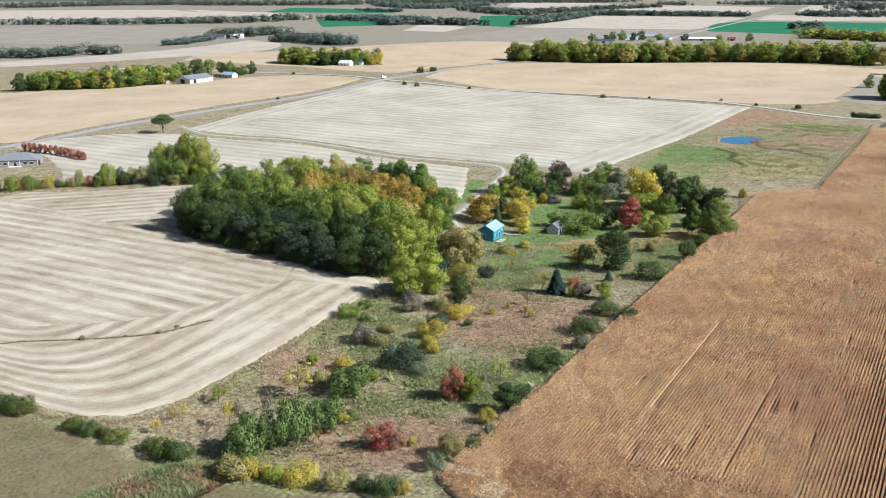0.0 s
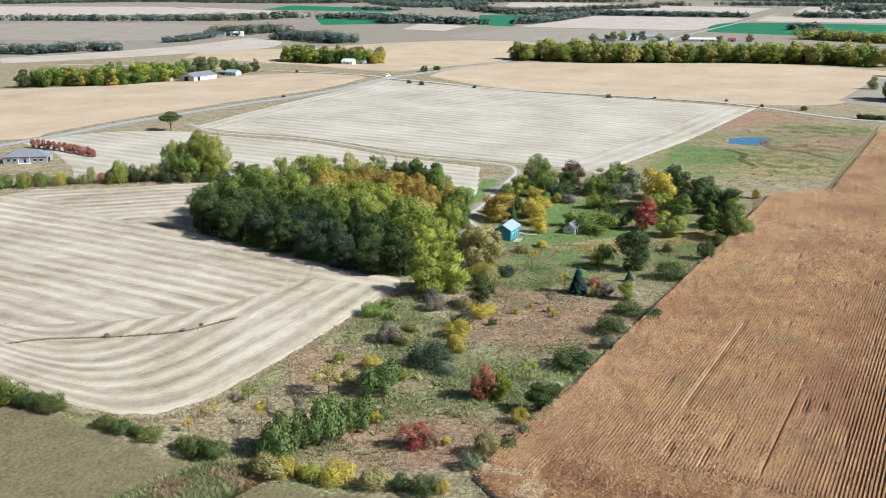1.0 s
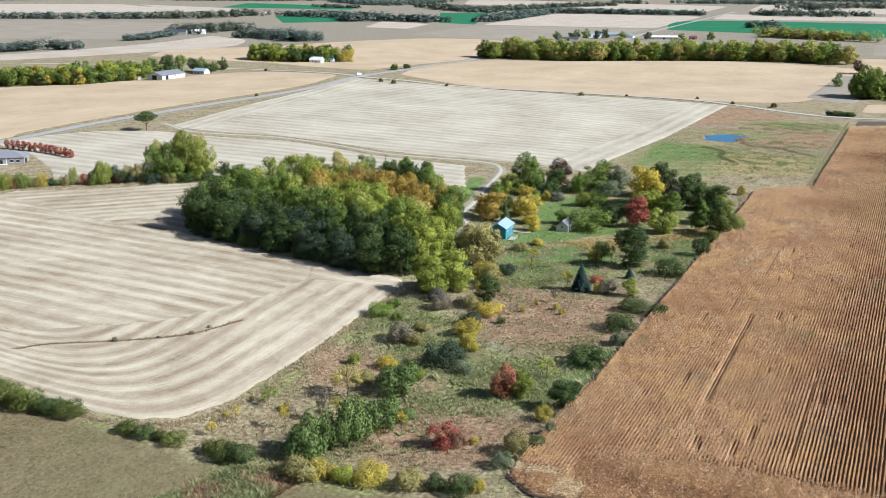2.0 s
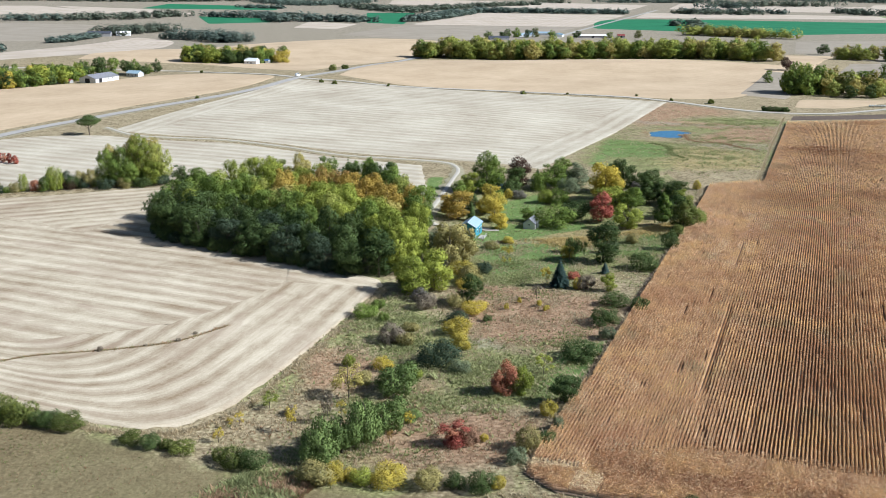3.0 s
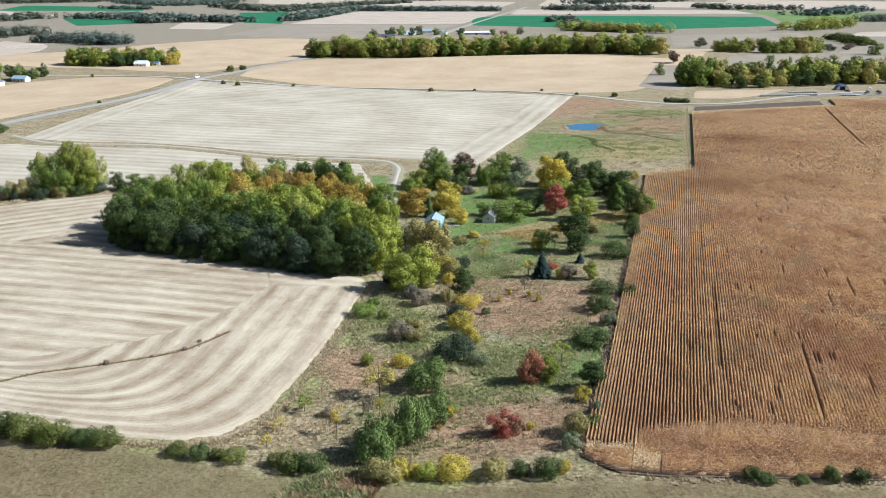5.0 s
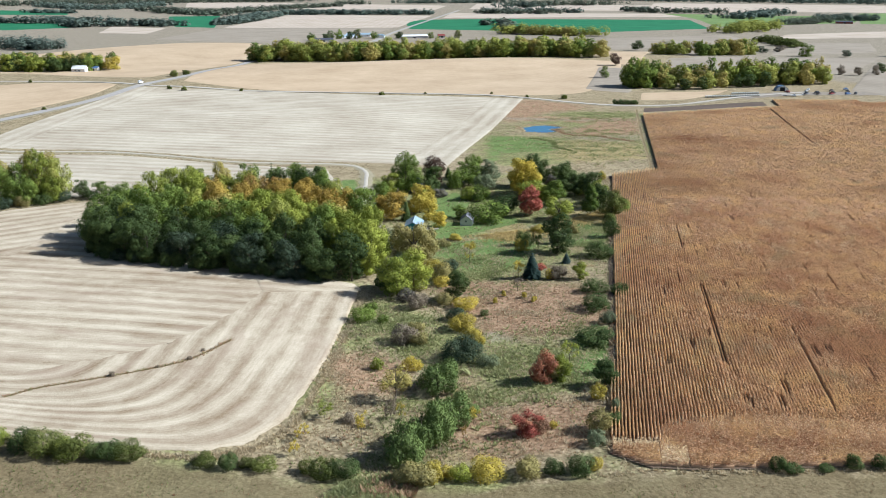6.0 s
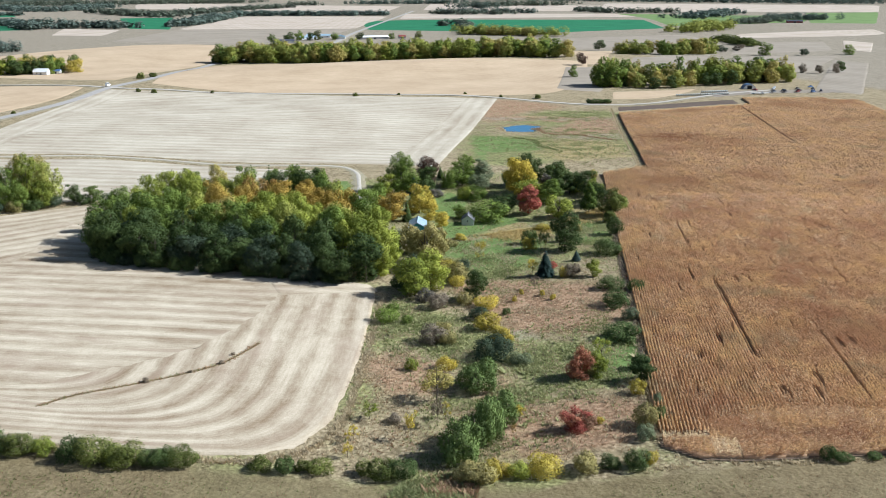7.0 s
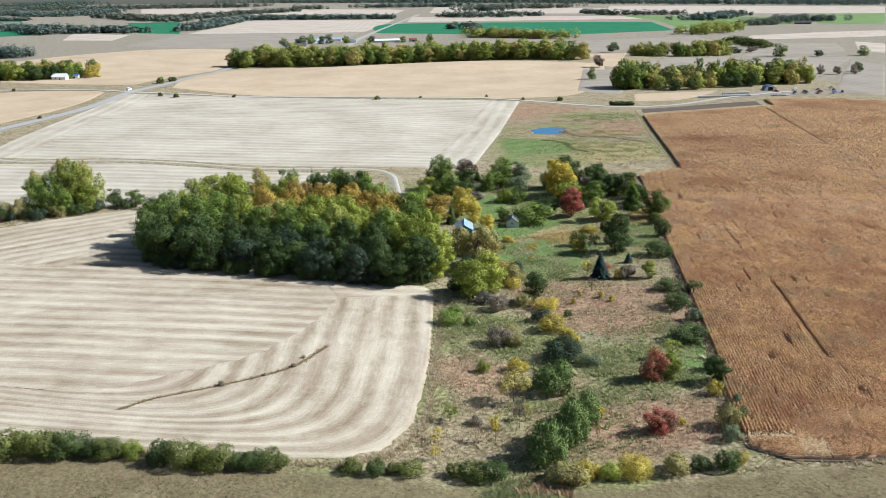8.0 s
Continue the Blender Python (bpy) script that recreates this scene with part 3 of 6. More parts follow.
# ---- roads ----
MAIN = [(-330, 440), (-257, 560), (-218, 639), (-190, 680), (-160, 724), (-125, 776), (-88, 842), (-56, 912), (-14, 975), (38, 1075), (110, 1215), (290, 1448), (444, 1786), (960, 2860)]
CROSS = [(-420, 1085), (-206, 1020), (-137, 985), (-82, 942), (-50, 908), (-14, 888), (31, 856), (102, 826), (160, 796), (208, 768), (236, 738), (262, 708), (292, 684), (333, 670), (396, 682), (470, 690)]
LANE = [(-176, 690), (-172, 640), (-150, 609), (-127, 597), (-93, 584), (-59, 558), (-28, 528), (3, 512), (19, 504), (28, 495), (29.5, 478), (24, 457), (16.5, 432), (10, 410), (4, 391), (6, 375)]
strip("verge", MAIN, 24, 260, VERGE, 0.05, "dry grass ditches along the main road", "verge", 0.0, 1.5)
strip("main_road", MAIN, 8.5, 260, ASPHALT, 0.34, "grey worn asphalt road", "road", 0.1)
strip("verge", CROSS, 15, 200, VERGE, 0.07, "dry grass verge of the gravel road", "verge", 0.0, 1.0)
strip("gravel_road", CROSS, 5.6, 200, GRAVEL, 0.38, "pale gravel country road", "road", 0.08, 0.3)
strip("verge", LANE[1:], 7, 200, VERGE, 0.20, "mown dry grass beside the lane", "verge", 0.0, 1.2)
strip("lane", LANE[1:], 2.9, 200, GRAVEL, 0.30, "pale gravel farm lane", "lane", 0.05, 0.3)

# ---- the standing corn: rows 0.76 m apart, run along D, spaced along E ----
ORIGIN, D, E_WAY = np.array((0.0, 176.0)), np.array((0.479, 0.878)), np.array((0.878, -0.479))
ROW = 0.762
GAPS = ((29.7, 44.0, 108.0, 0.9), (50.4, 19.0, 64.0, 0.36), (22.0, 22.0, 36.0, 0.3), (23.3, 108.0, 122.0, 0.5), (117.2, 392.0, 552.0, 1.0), (126.0, 572.0, 590.0, 1.2), (40.0, 66.0, 69.0, 0.5), (62.0, 92.0, 95.0, 0.5), (43.4, 130.0, 132.5, 0.9), (26.8, 150.0, 184.0, 0.5), (88.0, 30.0, 52.0, 0.4), (70.4, 110.0, 126.0, 0.4), (96.0, 200.0, 214.0, 0.5))
BREAKS = random.Random(8)
GAPS += tuple((w, s0, s0 + BREAKS.uniform(2.5, 9.0), 0.42) for w, s0 in ((BREAKS.uniform(5, 120), BREAKS.uniform(14, 330)) for _ in range(80)))



def corn_rows(name, lanes, label, across=False, mat=CORN):
    """lanes: (offset, start, end) of every row; across: the rows run along E_WAY instead. Each plant is a few hanging leaves and a tassel
    over a dark core of stalks."""
    rng = np.random.default_rng(5)
    tips, tops, cores, cfaces, base = [], [], [], [], 0
    for off, lo, hi in lanes:
        gaps = [g for g in GAPS if across or abs(off - g[0]) < g[3]]
        far = np.arange(lo, hi, 1.0)
        s0, w0 = (np.full(len(far), off), far) if across else (far, np.full(len(far), off))
        wide = np.maximum(78.0, 0.324 * s0 + 24.0) + 32.0
        per = np.where(w0 > wide, 0.6, np.where(s0 < 70, 33.0, np.where(s0 < 150, 20.0, np.where(s0 < 300, 12.0, 5.4))))
        size = np.where(w0 > wide, 1.2, np.where(s0 < 70, 0.185, np.where(s0 < 150, 0.255, np.where(s0 < 300, 0.31, 0.42))))
        side = ((w0 < 3.8) & (s0 > 0)) | ((w0 > 25.6) & (w0 < 27.2) & (s0 > 284))
        n = rng.poisson(np.where(side, per * 2.2, per))
        at = np.repeat(far, n) + rng.random(n.sum())
        half = np.repeat(size, n) * rng.uniform(0.6, 1.4, n.sum())
        keep = at < hi
        at, half = at[keep], half[keep]
        m = len(at)
        if m < 3:
            continue
        s, w = (np.full(m, off), at) if across else (at, np.full(m, off))
        tall = 2.12 + 0.16 * wobble(s * 0.05, w * 0.05, 4) + 0.14 * wobble(s * 0.31, w * 0.9, 6)
        lodged = wobble(s * 0.33 + w * 0.2, w * 0.9 - s * 0.15, 21) * wobble(s * 0.10, w * 0.27, 22)
        tall = np.where(lodged > 0.42, tall * 0.80, tall)
        tall = np.where((w < 3.7) & (s > 0), tall * 0.85, tall)
        plot = rng.random(int(hi - lo) * 2 + 8)[((at - lo) / 0.55).astype(int)]
        tall = tall * np.where(plot < 0.05, 0.55, 0.86 + 0.18 * plot)
        for gw, g0, g1, gap in gaps:
            tall = np.where((np.abs(w - gw) < gap) & (s > g0) & (s < g1), 0.6, tall)
        dw = rng.normal(0, 0.06, m) + 0.07 * wobble(s * 0.5, w * 2.1, 8)
        s, w = (s + dw, w) if across else (s, w + dw)
        z = tall * (1 - 0.74 * rng.random(m) ** 1.25) + rng.normal(0, 0.06, m)
        side = ((w < 3.8) & (s > 0)) | ((w > 25.6) & (w < 27.2) & (s > 284))
        z = np.where(side, tall * rng.uniform(0.1, 1.0, m), z)
        p = ORIGIN + s[:, None] * D + w[:, None] * E_WAY
        p = np.column_stack([p, heights(p[:, 0], p[:, 1]) + z])
        dull = np.exp(-(((s - 405) / 18) ** 2 + ((w - 52) / 26) ** 2)) + 0.65 * np.exp(-(((s - 0.5) / 3.5) ** 2)) * (w > 19) + 0.5 * np.exp(-(((s - 66) / 4) ** 2 + ((w - 42) / 10) ** 2))
        # painted haze: the paler corn takes over with distance beyond 150 m
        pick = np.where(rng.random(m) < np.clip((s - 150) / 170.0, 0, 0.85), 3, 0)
        light = wobble(s * 0.21 - w * 0.3, w * 0.7 + s * 0.1, 31) * wobble(s * 0.08, w * 0.16, 32)
        pick = np.where((light > 0.22) & (rng.random(m) < np.where(s < 160, 0.25, 0.5)), 4, pick)
        pick = np.where((np.abs(s - 9.5 - 2 * wobble(w * 0.12, w * 0.05, 3)) < 3.2) & (w > 14) & (rng.random(m) < 0.35), 4, pick)
        pick = np.where((lodged > 0.42) & (rng.random(m) < 0.25), 2, pick)
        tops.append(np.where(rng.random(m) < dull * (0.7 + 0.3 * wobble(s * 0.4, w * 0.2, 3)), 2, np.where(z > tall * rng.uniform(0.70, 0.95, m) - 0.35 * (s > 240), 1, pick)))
        lean = rng.normal(0, 0.42, (m, 3)) + np.array((0, 0, 0.62))
        lean[:, :2] += (D if across else E_WAY) * (0.36 * np.sign(dw))[:, None]
        lean /= np.linalg.norm(lean, axis=1)[:, None]
        a = np.cross(lean, rng.normal(size=(m, 3)))
        a /= np.linalg.norm(a, axis=1)[:, None]
        b = np.cross(lean, a)
        tips.append(np.stack([p - a * half[:, None], p + a * half[:, None] * 0.4 + b * half[:, None] * 0.42, p + a * half[:, None] - b * half[:, None] * 0.3], 1).reshape(-1, 3))
        k = np.arange(lo, hi + 7.9, 8.0)
        s, w = (np.full(len(k), off), np.minimum(k, hi)) if across else (np.minimum(k, hi), np.full(len(k), off))
        top = np.where(s > 240, 1.3, 0.8)
        for gw, g0, g1, gap in gaps:
            top = np.where((np.abs(w - gw) < gap) & (s > g0) & (s < g1), 0.3, top)
        ring = []
        for o, zz in ((-0.19, 0.2), (0.0, 1.0), (0.19, 0.2)):
            q = ORIGIN + (s + (o if across else 0))[:, None] * D + (w + (0 if across else o))[:, None] * E_WAY
            ring.append(np.column_stack([q, heights(q[:, 0], q[:, 1]) + np.maximum(0.12, top * zz)]))
        cores.append(np.vstack(ring))
        i, c = np.arange(len(k) - 1), len(k)
        for r in range(2):
            cfaces.append(np.stack([base + r * c + i, base + r * c + i + 1, base + (r + 1) * c + i + 1, base + (r + 1) * c + i], 1))
        base += 3 * c
    v = np.vstack(tips)
    me = mesh_of(name, v, np.arange(len(v)).reshape(-1, 3), [mat, CORNTOP if mat == CORN else mat, RUSSET if mat == CORN else mat, HAZECORN if mat == CORN else mat, PALECORN])
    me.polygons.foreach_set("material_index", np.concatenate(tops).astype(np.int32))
    root = new(name, me)
    piece("stalks", mesh_of("stalks", np.vstack(cores), np.vstack(cfaces), STALK), root)
    return tagged(root, label, "corn", kind="stuff")


def foot(w):
    return -11.0 + max(0.0, (w - 18) * 0.18) if w > 9 else -4.5 - 0.72 * w


def corn_floor():
    q, w = np.meshgrid(np.linspace(0, 1, 150), np.linspace(1.4, 216, 80))
    low = np.array([[foot(b) - 0.4 for b in w[:, 0]]]).T
    high = np.where(w < 26, 287, np.where(w < 128, 516 + 0.41 * w, np.where(w < 192, 612, 598)))
    s = low + (high - low) * q
    x, y = ORIGIN[0] + s * D[0] + w * E_WAY[0], ORIGIN[1] + s * D[1] + w * E_WAY[1]
    me = mesh_of("corn_soil", np.stack([x, y, heights(x, y) + 0.10], -1).reshape(-1, 3), grid_faces(150, 80), SOIL, None, True)
    tagged(new("corn_soil", me), "dark bare soil under the corn", "soil", kind="structure")


corn_floor()
lanes = []
for i in range(2, int(214 / ROW)):
    w = 0.3 + i * ROW
    lo = -0.4 if w < 12 else min(15.4, 7.0 + (w - 13) * 0.40)
    hi = 12.0 + i * 10 if w < 3.2 else 284 + w * 0.8 if w < 25.6 else 516 + 0.41 * w if w < 128 else 612 if w < 192 else 598
    lanes.append((w, lo, hi))
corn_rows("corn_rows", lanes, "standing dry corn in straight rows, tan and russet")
lanes, bleached = [], []
for i in range(34):
    s = -10.4 + i * ROW
    left = 2.0 if s < -0.6 else 12.2 if s < 7 else 13 + (s - 7) / 0.40
    while foot(left) > s:
        left += 0.25
    right = min(130.0, 18 + (s + 11.0) / 0.18)
    if s < -4.0:
        if left < 11.4:
            lanes.append((s, left, 11.4))
        bleached.append((s, 11.6, 16.9))
        lanes.append((s, 17.2, right))
    elif s < -0.6:
        bleached.append((s, left, 11.4))
        lanes.append((s, 11.6, right))
    else:
        lanes.append((s, left, right))
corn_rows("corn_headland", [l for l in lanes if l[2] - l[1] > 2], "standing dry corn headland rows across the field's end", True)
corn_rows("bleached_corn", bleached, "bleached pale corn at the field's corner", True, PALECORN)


# ---- plants ----
def tube(points, radii, sides=6):
    """A tapered limb along a polyline."""
    p, verts, faces = np.asarray(points, float), [], []
    for i, (c, r) in enumerate(zip(p, radii)):
        t = p[min(i + 1, len(p) - 1)] - p[max(i - 1, 0)]
        t = t / np.linalg.norm(t)
        a = np.cross(t, (0.3, 0.9, 0.2))
        a /= np.linalg.norm(a)
        b = np.cross(t, a)
        for k in range(sides):
            q = 2 * math.pi * k / sides
            verts.append(c + r * (math.cos(q) * a + math.sin(q) * b))
    for i in range(len(p) - 1):
        for k in range(sides):
            j = (k + 1) % sides
            faces.append((i * sides + k, i * sides + j, (i + 1) * sides + j, (i + 1) * sides + k))
    faces.append(tuple(range((len(p) - 1) * sides, len(p) * sides)))
    return np.array(verts), faces


def merged(bits):
    verts, faces, base = [], [], 0
    for v, f in bits:
        verts.append(v)
        faces += [tuple(i + base for i in q) for q in f]
        base += len(v)
    return np.vstack(verts), faces


def leaves(rng, lumps, n, leaf, droop=0.0, fill=0.12, inside=0.80, up=0.45):
    """Single leaves and sprays over the outside of overlapping lumps (cx, cy, cz, rx, rz)."""
    L = np.asarray(lumps, float)
    weight = L[:, 3] * (L[:, 3] + L[:, 4])
    pick = rng.choice(len(L), int(n * 1.9), p=weight / weight.sum())
    d = rng.normal(size=(len(pick), 3))
    d /= np.linalg.norm(d, axis=1)[:, None]
    r = np.where(rng.random(len(pick)) < fill, rng.uniform(0.4, 0.8, len(pick)), rng.normal(0.95, 0.17, len(pick)))
    size = np.column_stack([L[pick, 3], L[pick, 3], L[pick, 4]])
    p = L[pick, :3] + d * size * r[:, None]
    keep = p[:, 2] > 0.15
    for i in range(len(L)):
        q = (p - L[i, :3]) / np.array((L[i, 3], L[i, 3], L[i, 4]))
        keep &= ~((np.linalg.norm(q, axis=1) < inside) & (pick != i))
    p, d = p[keep][:n], d[keep][:n]
    m = len(p)
    nrm = d + rng.normal(0, 0.55 if up < 1 else 0.3, (m, 3)) + np.array((0, 0, up))
    nrm /= np.linalg.norm(nrm, axis=1)[:, None]
    a = np.cross(nrm, rng.normal(size=(m, 3)))
    if droop:
        a = a * (1 - droop) + np.array((0, 0, -1.6)) * droop
    a /= np.linalg.norm(a, axis=1)[:, None]
    b = np.cross(nrm, a)
    b /= np.linalg.norm(b, axis=1)[:, None]
    s = leaf * rng.uniform(0.55, 1.35, m)[:, None]
    lng = 1.0 + 1.4 * droop
    c1, c2, c3 = p - a * s * lng, p + a * s * lng * 0.5 + b * s * 0.85, p + a * s * lng * 0.7 - b * s * 0.75
    verts = np.stack([c1, c2, c3], 1).reshape(-1, 3)
    faces = np.arange(3 * m).reshape(-1, 3)
    return verts, faces


def rounded(verts, lumps):
    """Leaves turned with their upper side out of the clump they sit on, and the soft shading that a whole clump has."""
    p = np.array(verts, float).reshape(-1, 3, 3)
    mid = p.mean(1)
    flat = np.cross(p[:, 1] - p[:, 0], p[:, 2] - p[:, 0])
    flat /= np.linalg.norm(flat, axis=1)[:, None] + 1e-9
    best, out = np.full(len(mid), 1e9), np.zeros_like(mid)
    for cx, cy, cz, rx, rz in lumps:
        q = (mid - (cx, cy, cz)) / (rx, rx, rz)
        gap = np.abs(np.linalg.norm(q, axis=1) - 1.0)
        near = gap < best
        best[near], out[near] = gap[near], (q / (rx, rx, rz))[near]
    out /= np.linalg.norm(out, axis=1)[:, None] + 1e-9
    away = (flat * out).sum(1) < 0
    p[away] = p[away][:, (0, 2, 1)]
    flat[away] *= -1
    nrm = out * 0.72 + flat * 0.52 + (0, 0, 0.06)
    nrm /= np.linalg.norm(nrm, axis=1)[:, None]
    return p.reshape(-1, 3), np.repeat(nrm, 3, axis=0)


def soften(me, nrm):
    me.attributes.new("custom_normal", "FLOAT_VECTOR", "POINT").data.foreach_set("vector", np.asarray(nrm, np.float32).ravel())
    return me


def trunk(rng, h, w, limbs, girth):
    bits = [tube([(0, 0, -0.4), (0.02 * w, 0, h * 0.2), (rng.normal(0, 0.03) * w, rng.normal(0, 0.03) * w, h * 0.5), (0, 0, h * 0.86)], [girth, girth * 0.75, girth * 0.5, girth * 0.12])]
    for k in range(limbs):
        a = k * 2.4 + rng.uniform(0, 0.6)
        z0, z1 = h * rng.uniform(0.18, 0.5), h * rng.uniform(0.5, 0.85)
        r = w * rng.uniform(0.22, 0.40)
        mid = (0.45 * r * math.cos(a), 0.45 * r * math.sin(a), (z0 * 0.6 + z1 * 0.4))
        bits.append(tube([(0, 0, z0), mid, (r * math.cos(a), r * math.sin(a), z1)], [girth * 0.42, girth * 0.28, girth * 0.08], 5))
    return merged(bits)


SIZES = {"broad": (14.0, 11.0), "bush": (4.5, 6.0), "willow": (9.0, 7.0), "spruce": (9.0, 5.5), "pine": (13.0, 9.0), "sapling": (6.0, 3.2), "round": (13.0, 11.0), "umbrella": (12.0, 13.0), "far_broad": (15.0, 13.0), "far_bush": (4.5, 6.0)}


def prototype(kind, seed):
    """Meshes of a trunk and a crown, at the kind's usual size."""
    rng = np.random.default_rng(seed * 31 + len(kind))
    h, w = SIZES[kind]
    lumps = []
    if kind in ("broad", "far_broad"):
        zc, rz, rx = h * 0.49, h * 0.38, w * 0.29
        lumps.append((0, 0, zc, rx * 0.80, rz * 0.85))
        for k in range(24 if kind == "broad" else 14):
            a, e = k * 2.399 + rng.uniform(0, 0.7), rng.uniform(-1.0, 1.0)
            c = math.sqrt(max(0.10, 1 - 0.85 * e * e))
            r = w * rng.choice((0.09, 0.12, 0.16, 0.21) if kind == "broad" else (0.15, 0.19, 0.24))
            q = rng.uniform(0.75, 1.42) if kind == "broad" else rng.uniform(0.7, 1.15)
            lumps.append((rx * q * c * math.cos(a), rx * q * c * math.sin(a), zc + rz * e * rng.uniform(0.85, 1.2), r, r * rng.uniform(0.6, 1.0)))
        n, leaf = (5600, 0.262) if kind == "broad" else (1000, 0.66)
        v, f = leaves(rng, lumps, n, leaf, up=0.45 if kind == "broad" else 0.8)
        tv, tf = trunk(rng, h, w, 6, 0.28)
    elif kind in ("round", "umbrella"):
        flat = kind == "umbrella"
        for k in range(20):
            a, e = k * 2.399 + rng.uniform(0, 0.7), rng.uniform(-1.0, 1.0)
            c = math.sqrt(max(0.08, 1 - 0.9 * e * e)) * rng.uniform(0.85, 1.12)
            r = w * rng.choice((0.12, 0.15, 0.19))
            lumps.append((w * 0.34 * c * math.cos(a), w * 0.34 * c * math.sin(a), h * ((0.70 + 0.16 * e) if flat else (0.47 + 0.37 * e)), r, r * (0.55 if flat else 0.9)))
        v, f = leaves(rng, lumps, 3000 if flat else 4200, 0.30)
        tv, tf = trunk(rng, h, w, 7, 0.34)
    elif kind in ("bush", "far_bush"):
        for k in range(14):
            a, r = k * 2.399 + rng.uniform(-0.5, 0.5), w * 0.34 * math.sqrt(rng.random())
            s = w * rng.choice((0.12, 0.16, 0.20, 0.24))
            lumps.append((r * math.cos(a), r * math.sin(a), h * rng.uniform(0.16, 0.70) * (1 - 0.7 * r / w), s, min(s * 1.1, h * 0.32)))
        n, leaf = (3500, 0.145) if kind == "bush" else (420, 0.45)
        v, f = leaves(rng, lumps, n, leaf)
        tv, tf = trunk(rng, h * 0.8, w, 5, 0.07)
    elif kind == "willow":
        for k in range(15):
            a, r = k * 2.399, w * 0.40 * math.sqrt(rng.random())
            s = w * rng.choice((0.11, 0.15, 0.20))
            lumps.append((r * math.cos(a), r * math.sin(a), h * rng.uniform(0.28, 0.76), s, h * 0.25))
        v, f = leaves(rng, lumps, 4600, 0.16, 0.55)
        tv, tf = trunk(rng, h, w, 6, 0.2)
    elif kind == "spruce":
        vs, fs, base = [], [], 0
        tiers = 17
        for i in range(tiers):
            q = i / (tiers - 1)
            z, r = h * (0.06 + 0.90 * q), w * 0.5 * (1 - q) ** 0.85 + 0.12
            m = int(10 + 26 * (1 - q))
            for k in range(m):
                a = 2 * math.pi * (k + rng.random()) / m
                rr, hw = r * rng.uniform(0.72, 1.12), 0.30 + 0.16 * (1 - q)
                c, s = math.cos(a), math.sin(a)
                vs += [(0.15 * rr * c, 0.15 * rr * s, z + 0.28 * h / tiers), (0.62 * rr * c - hw * s, 0.62 * rr * s + hw * c, z - 0.05 * rr), (rr * c, rr * s, z - 0.22 * rr), (0.62 * rr * c + hw * s, 0.62 * rr * s - hw * c, z - 0.08 * rr)]
                fs.append((base, base + 1, base + 2, base + 3))
                base += 4
        v, f = np.array(vs), fs
        tv, tf = tube([(0, 0, -0.3), (0, 0, h * 0.5), (0, 0, h * 0.97)], [0.18, 0.10, 0.02])
    elif kind == "pine":
        for k in range(12):
            q = (k + 0.5) / 12
            a, r = k * 2.399, w * 0.30 * (1 - q * 0.8) * rng.uniform(0.4, 1.1)
            s = w * (0.23 - 0.12 * q)
            lumps.append((r * math.cos(a), r * math.sin(a), h * (0.16 + 0.76 * q), s, h * 0.10))
        v, f = leaves(rng, lumps, 3800, 0.27)
        tv, tf = trunk(rng, h, w, 5, 0.2)
    else:
        for k in range(11):
            a, r = k * 2.399, w * 0.42 * math.sqrt(rng.random())
            s = w * rng.uniform(0.10, 0.20)
            lumps.append((r * math.cos(a), r * math.sin(a), h * rng.uniform(0.35, 0.85), s, s * 1.2))
        v, f = leaves(rng, lumps, 1200, 0.10, 0.0, 0.45, 0.3)
        tv, tf = trunk(rng, h, w, 6, 0.07)
    if lumps:
        v, nrm = rounded(v, lumps)
    crown_me = mesh_of("crown", v, f, LEAF["g1"])
    if lumps:
        soften(crown_me, nrm)
    trunk_me = mesh_of("trunk", tv, tf, BARK, None, True)
    return trunk_me, crown_me


STOCK = {}
for kind, count in (("broad", 7), ("bush", 6), ("willow", 4), ("spruce", 2), ("pine", 3), ("sapling", 4), ("round", 2), ("umbrella", 1), ("far_broad", 6), ("far_bush", 3)):
    STOCK[kind] = [prototype(kind, i + 1) for i in range(count)]
NAMES = {"broad": ("tree", "broadleaf tree", "tree"), "bush": ("bush", "rounded bush", "bush"), "willow": ("willow_tree", "drooping willow", "willow"),
         "spruce": ("spruce_tree", "pointed spruce", "spruce"), "pine": ("pine_tree", "dense pine", "pine"), "sapling": ("sapling", "thin young tree", "sapling"),
         "round": ("tree", "rounded broadleaf tree", "tree"), "umbrella": ("tree", "spreading flat-topped tree", "tree"), "far_broad": ("tree", "broadleaf tree", "tree"), "far_bush": ("bush", "roadside bush", "bush")}
plant_rng = random.Random(11)


def plant(kind, hue, x, y, h, w, group="", where="in rough grass"):
    """A plant with its trunk and its crown standing on the ground."""
    trunk_me, crown_me = plant_rng.choice(STOCK[kind])
    name, noun, category = NAMES[kind]
    sh, sw = SIZES[kind]
    root = new(name)
    root.empty_display_size = 0.5
    piece("trunk" if kind not in ("bush", "far_bush") else "stem", trunk_me, root)
    crown = piece("crown" if kind not in ("bush", "far_bush") else "foliage", crown_me, root)
    crown.material_slots[0].link = "OBJECT"
    crown.material_slots[0].material = LEAF[hue]
    k = plant_rng.uniform(0.96, 1.05)
    root.matrix_world = Matrix.LocRotScale((x, y, height(x, y)), Euler((0, 0, plant_rng.uniform(0, 6.28))), (w / sw * k, w / sw * k, h / sh))
    return tagged(root, "%s %s %s" % (HUES[hue][2], noun, where), category, group)


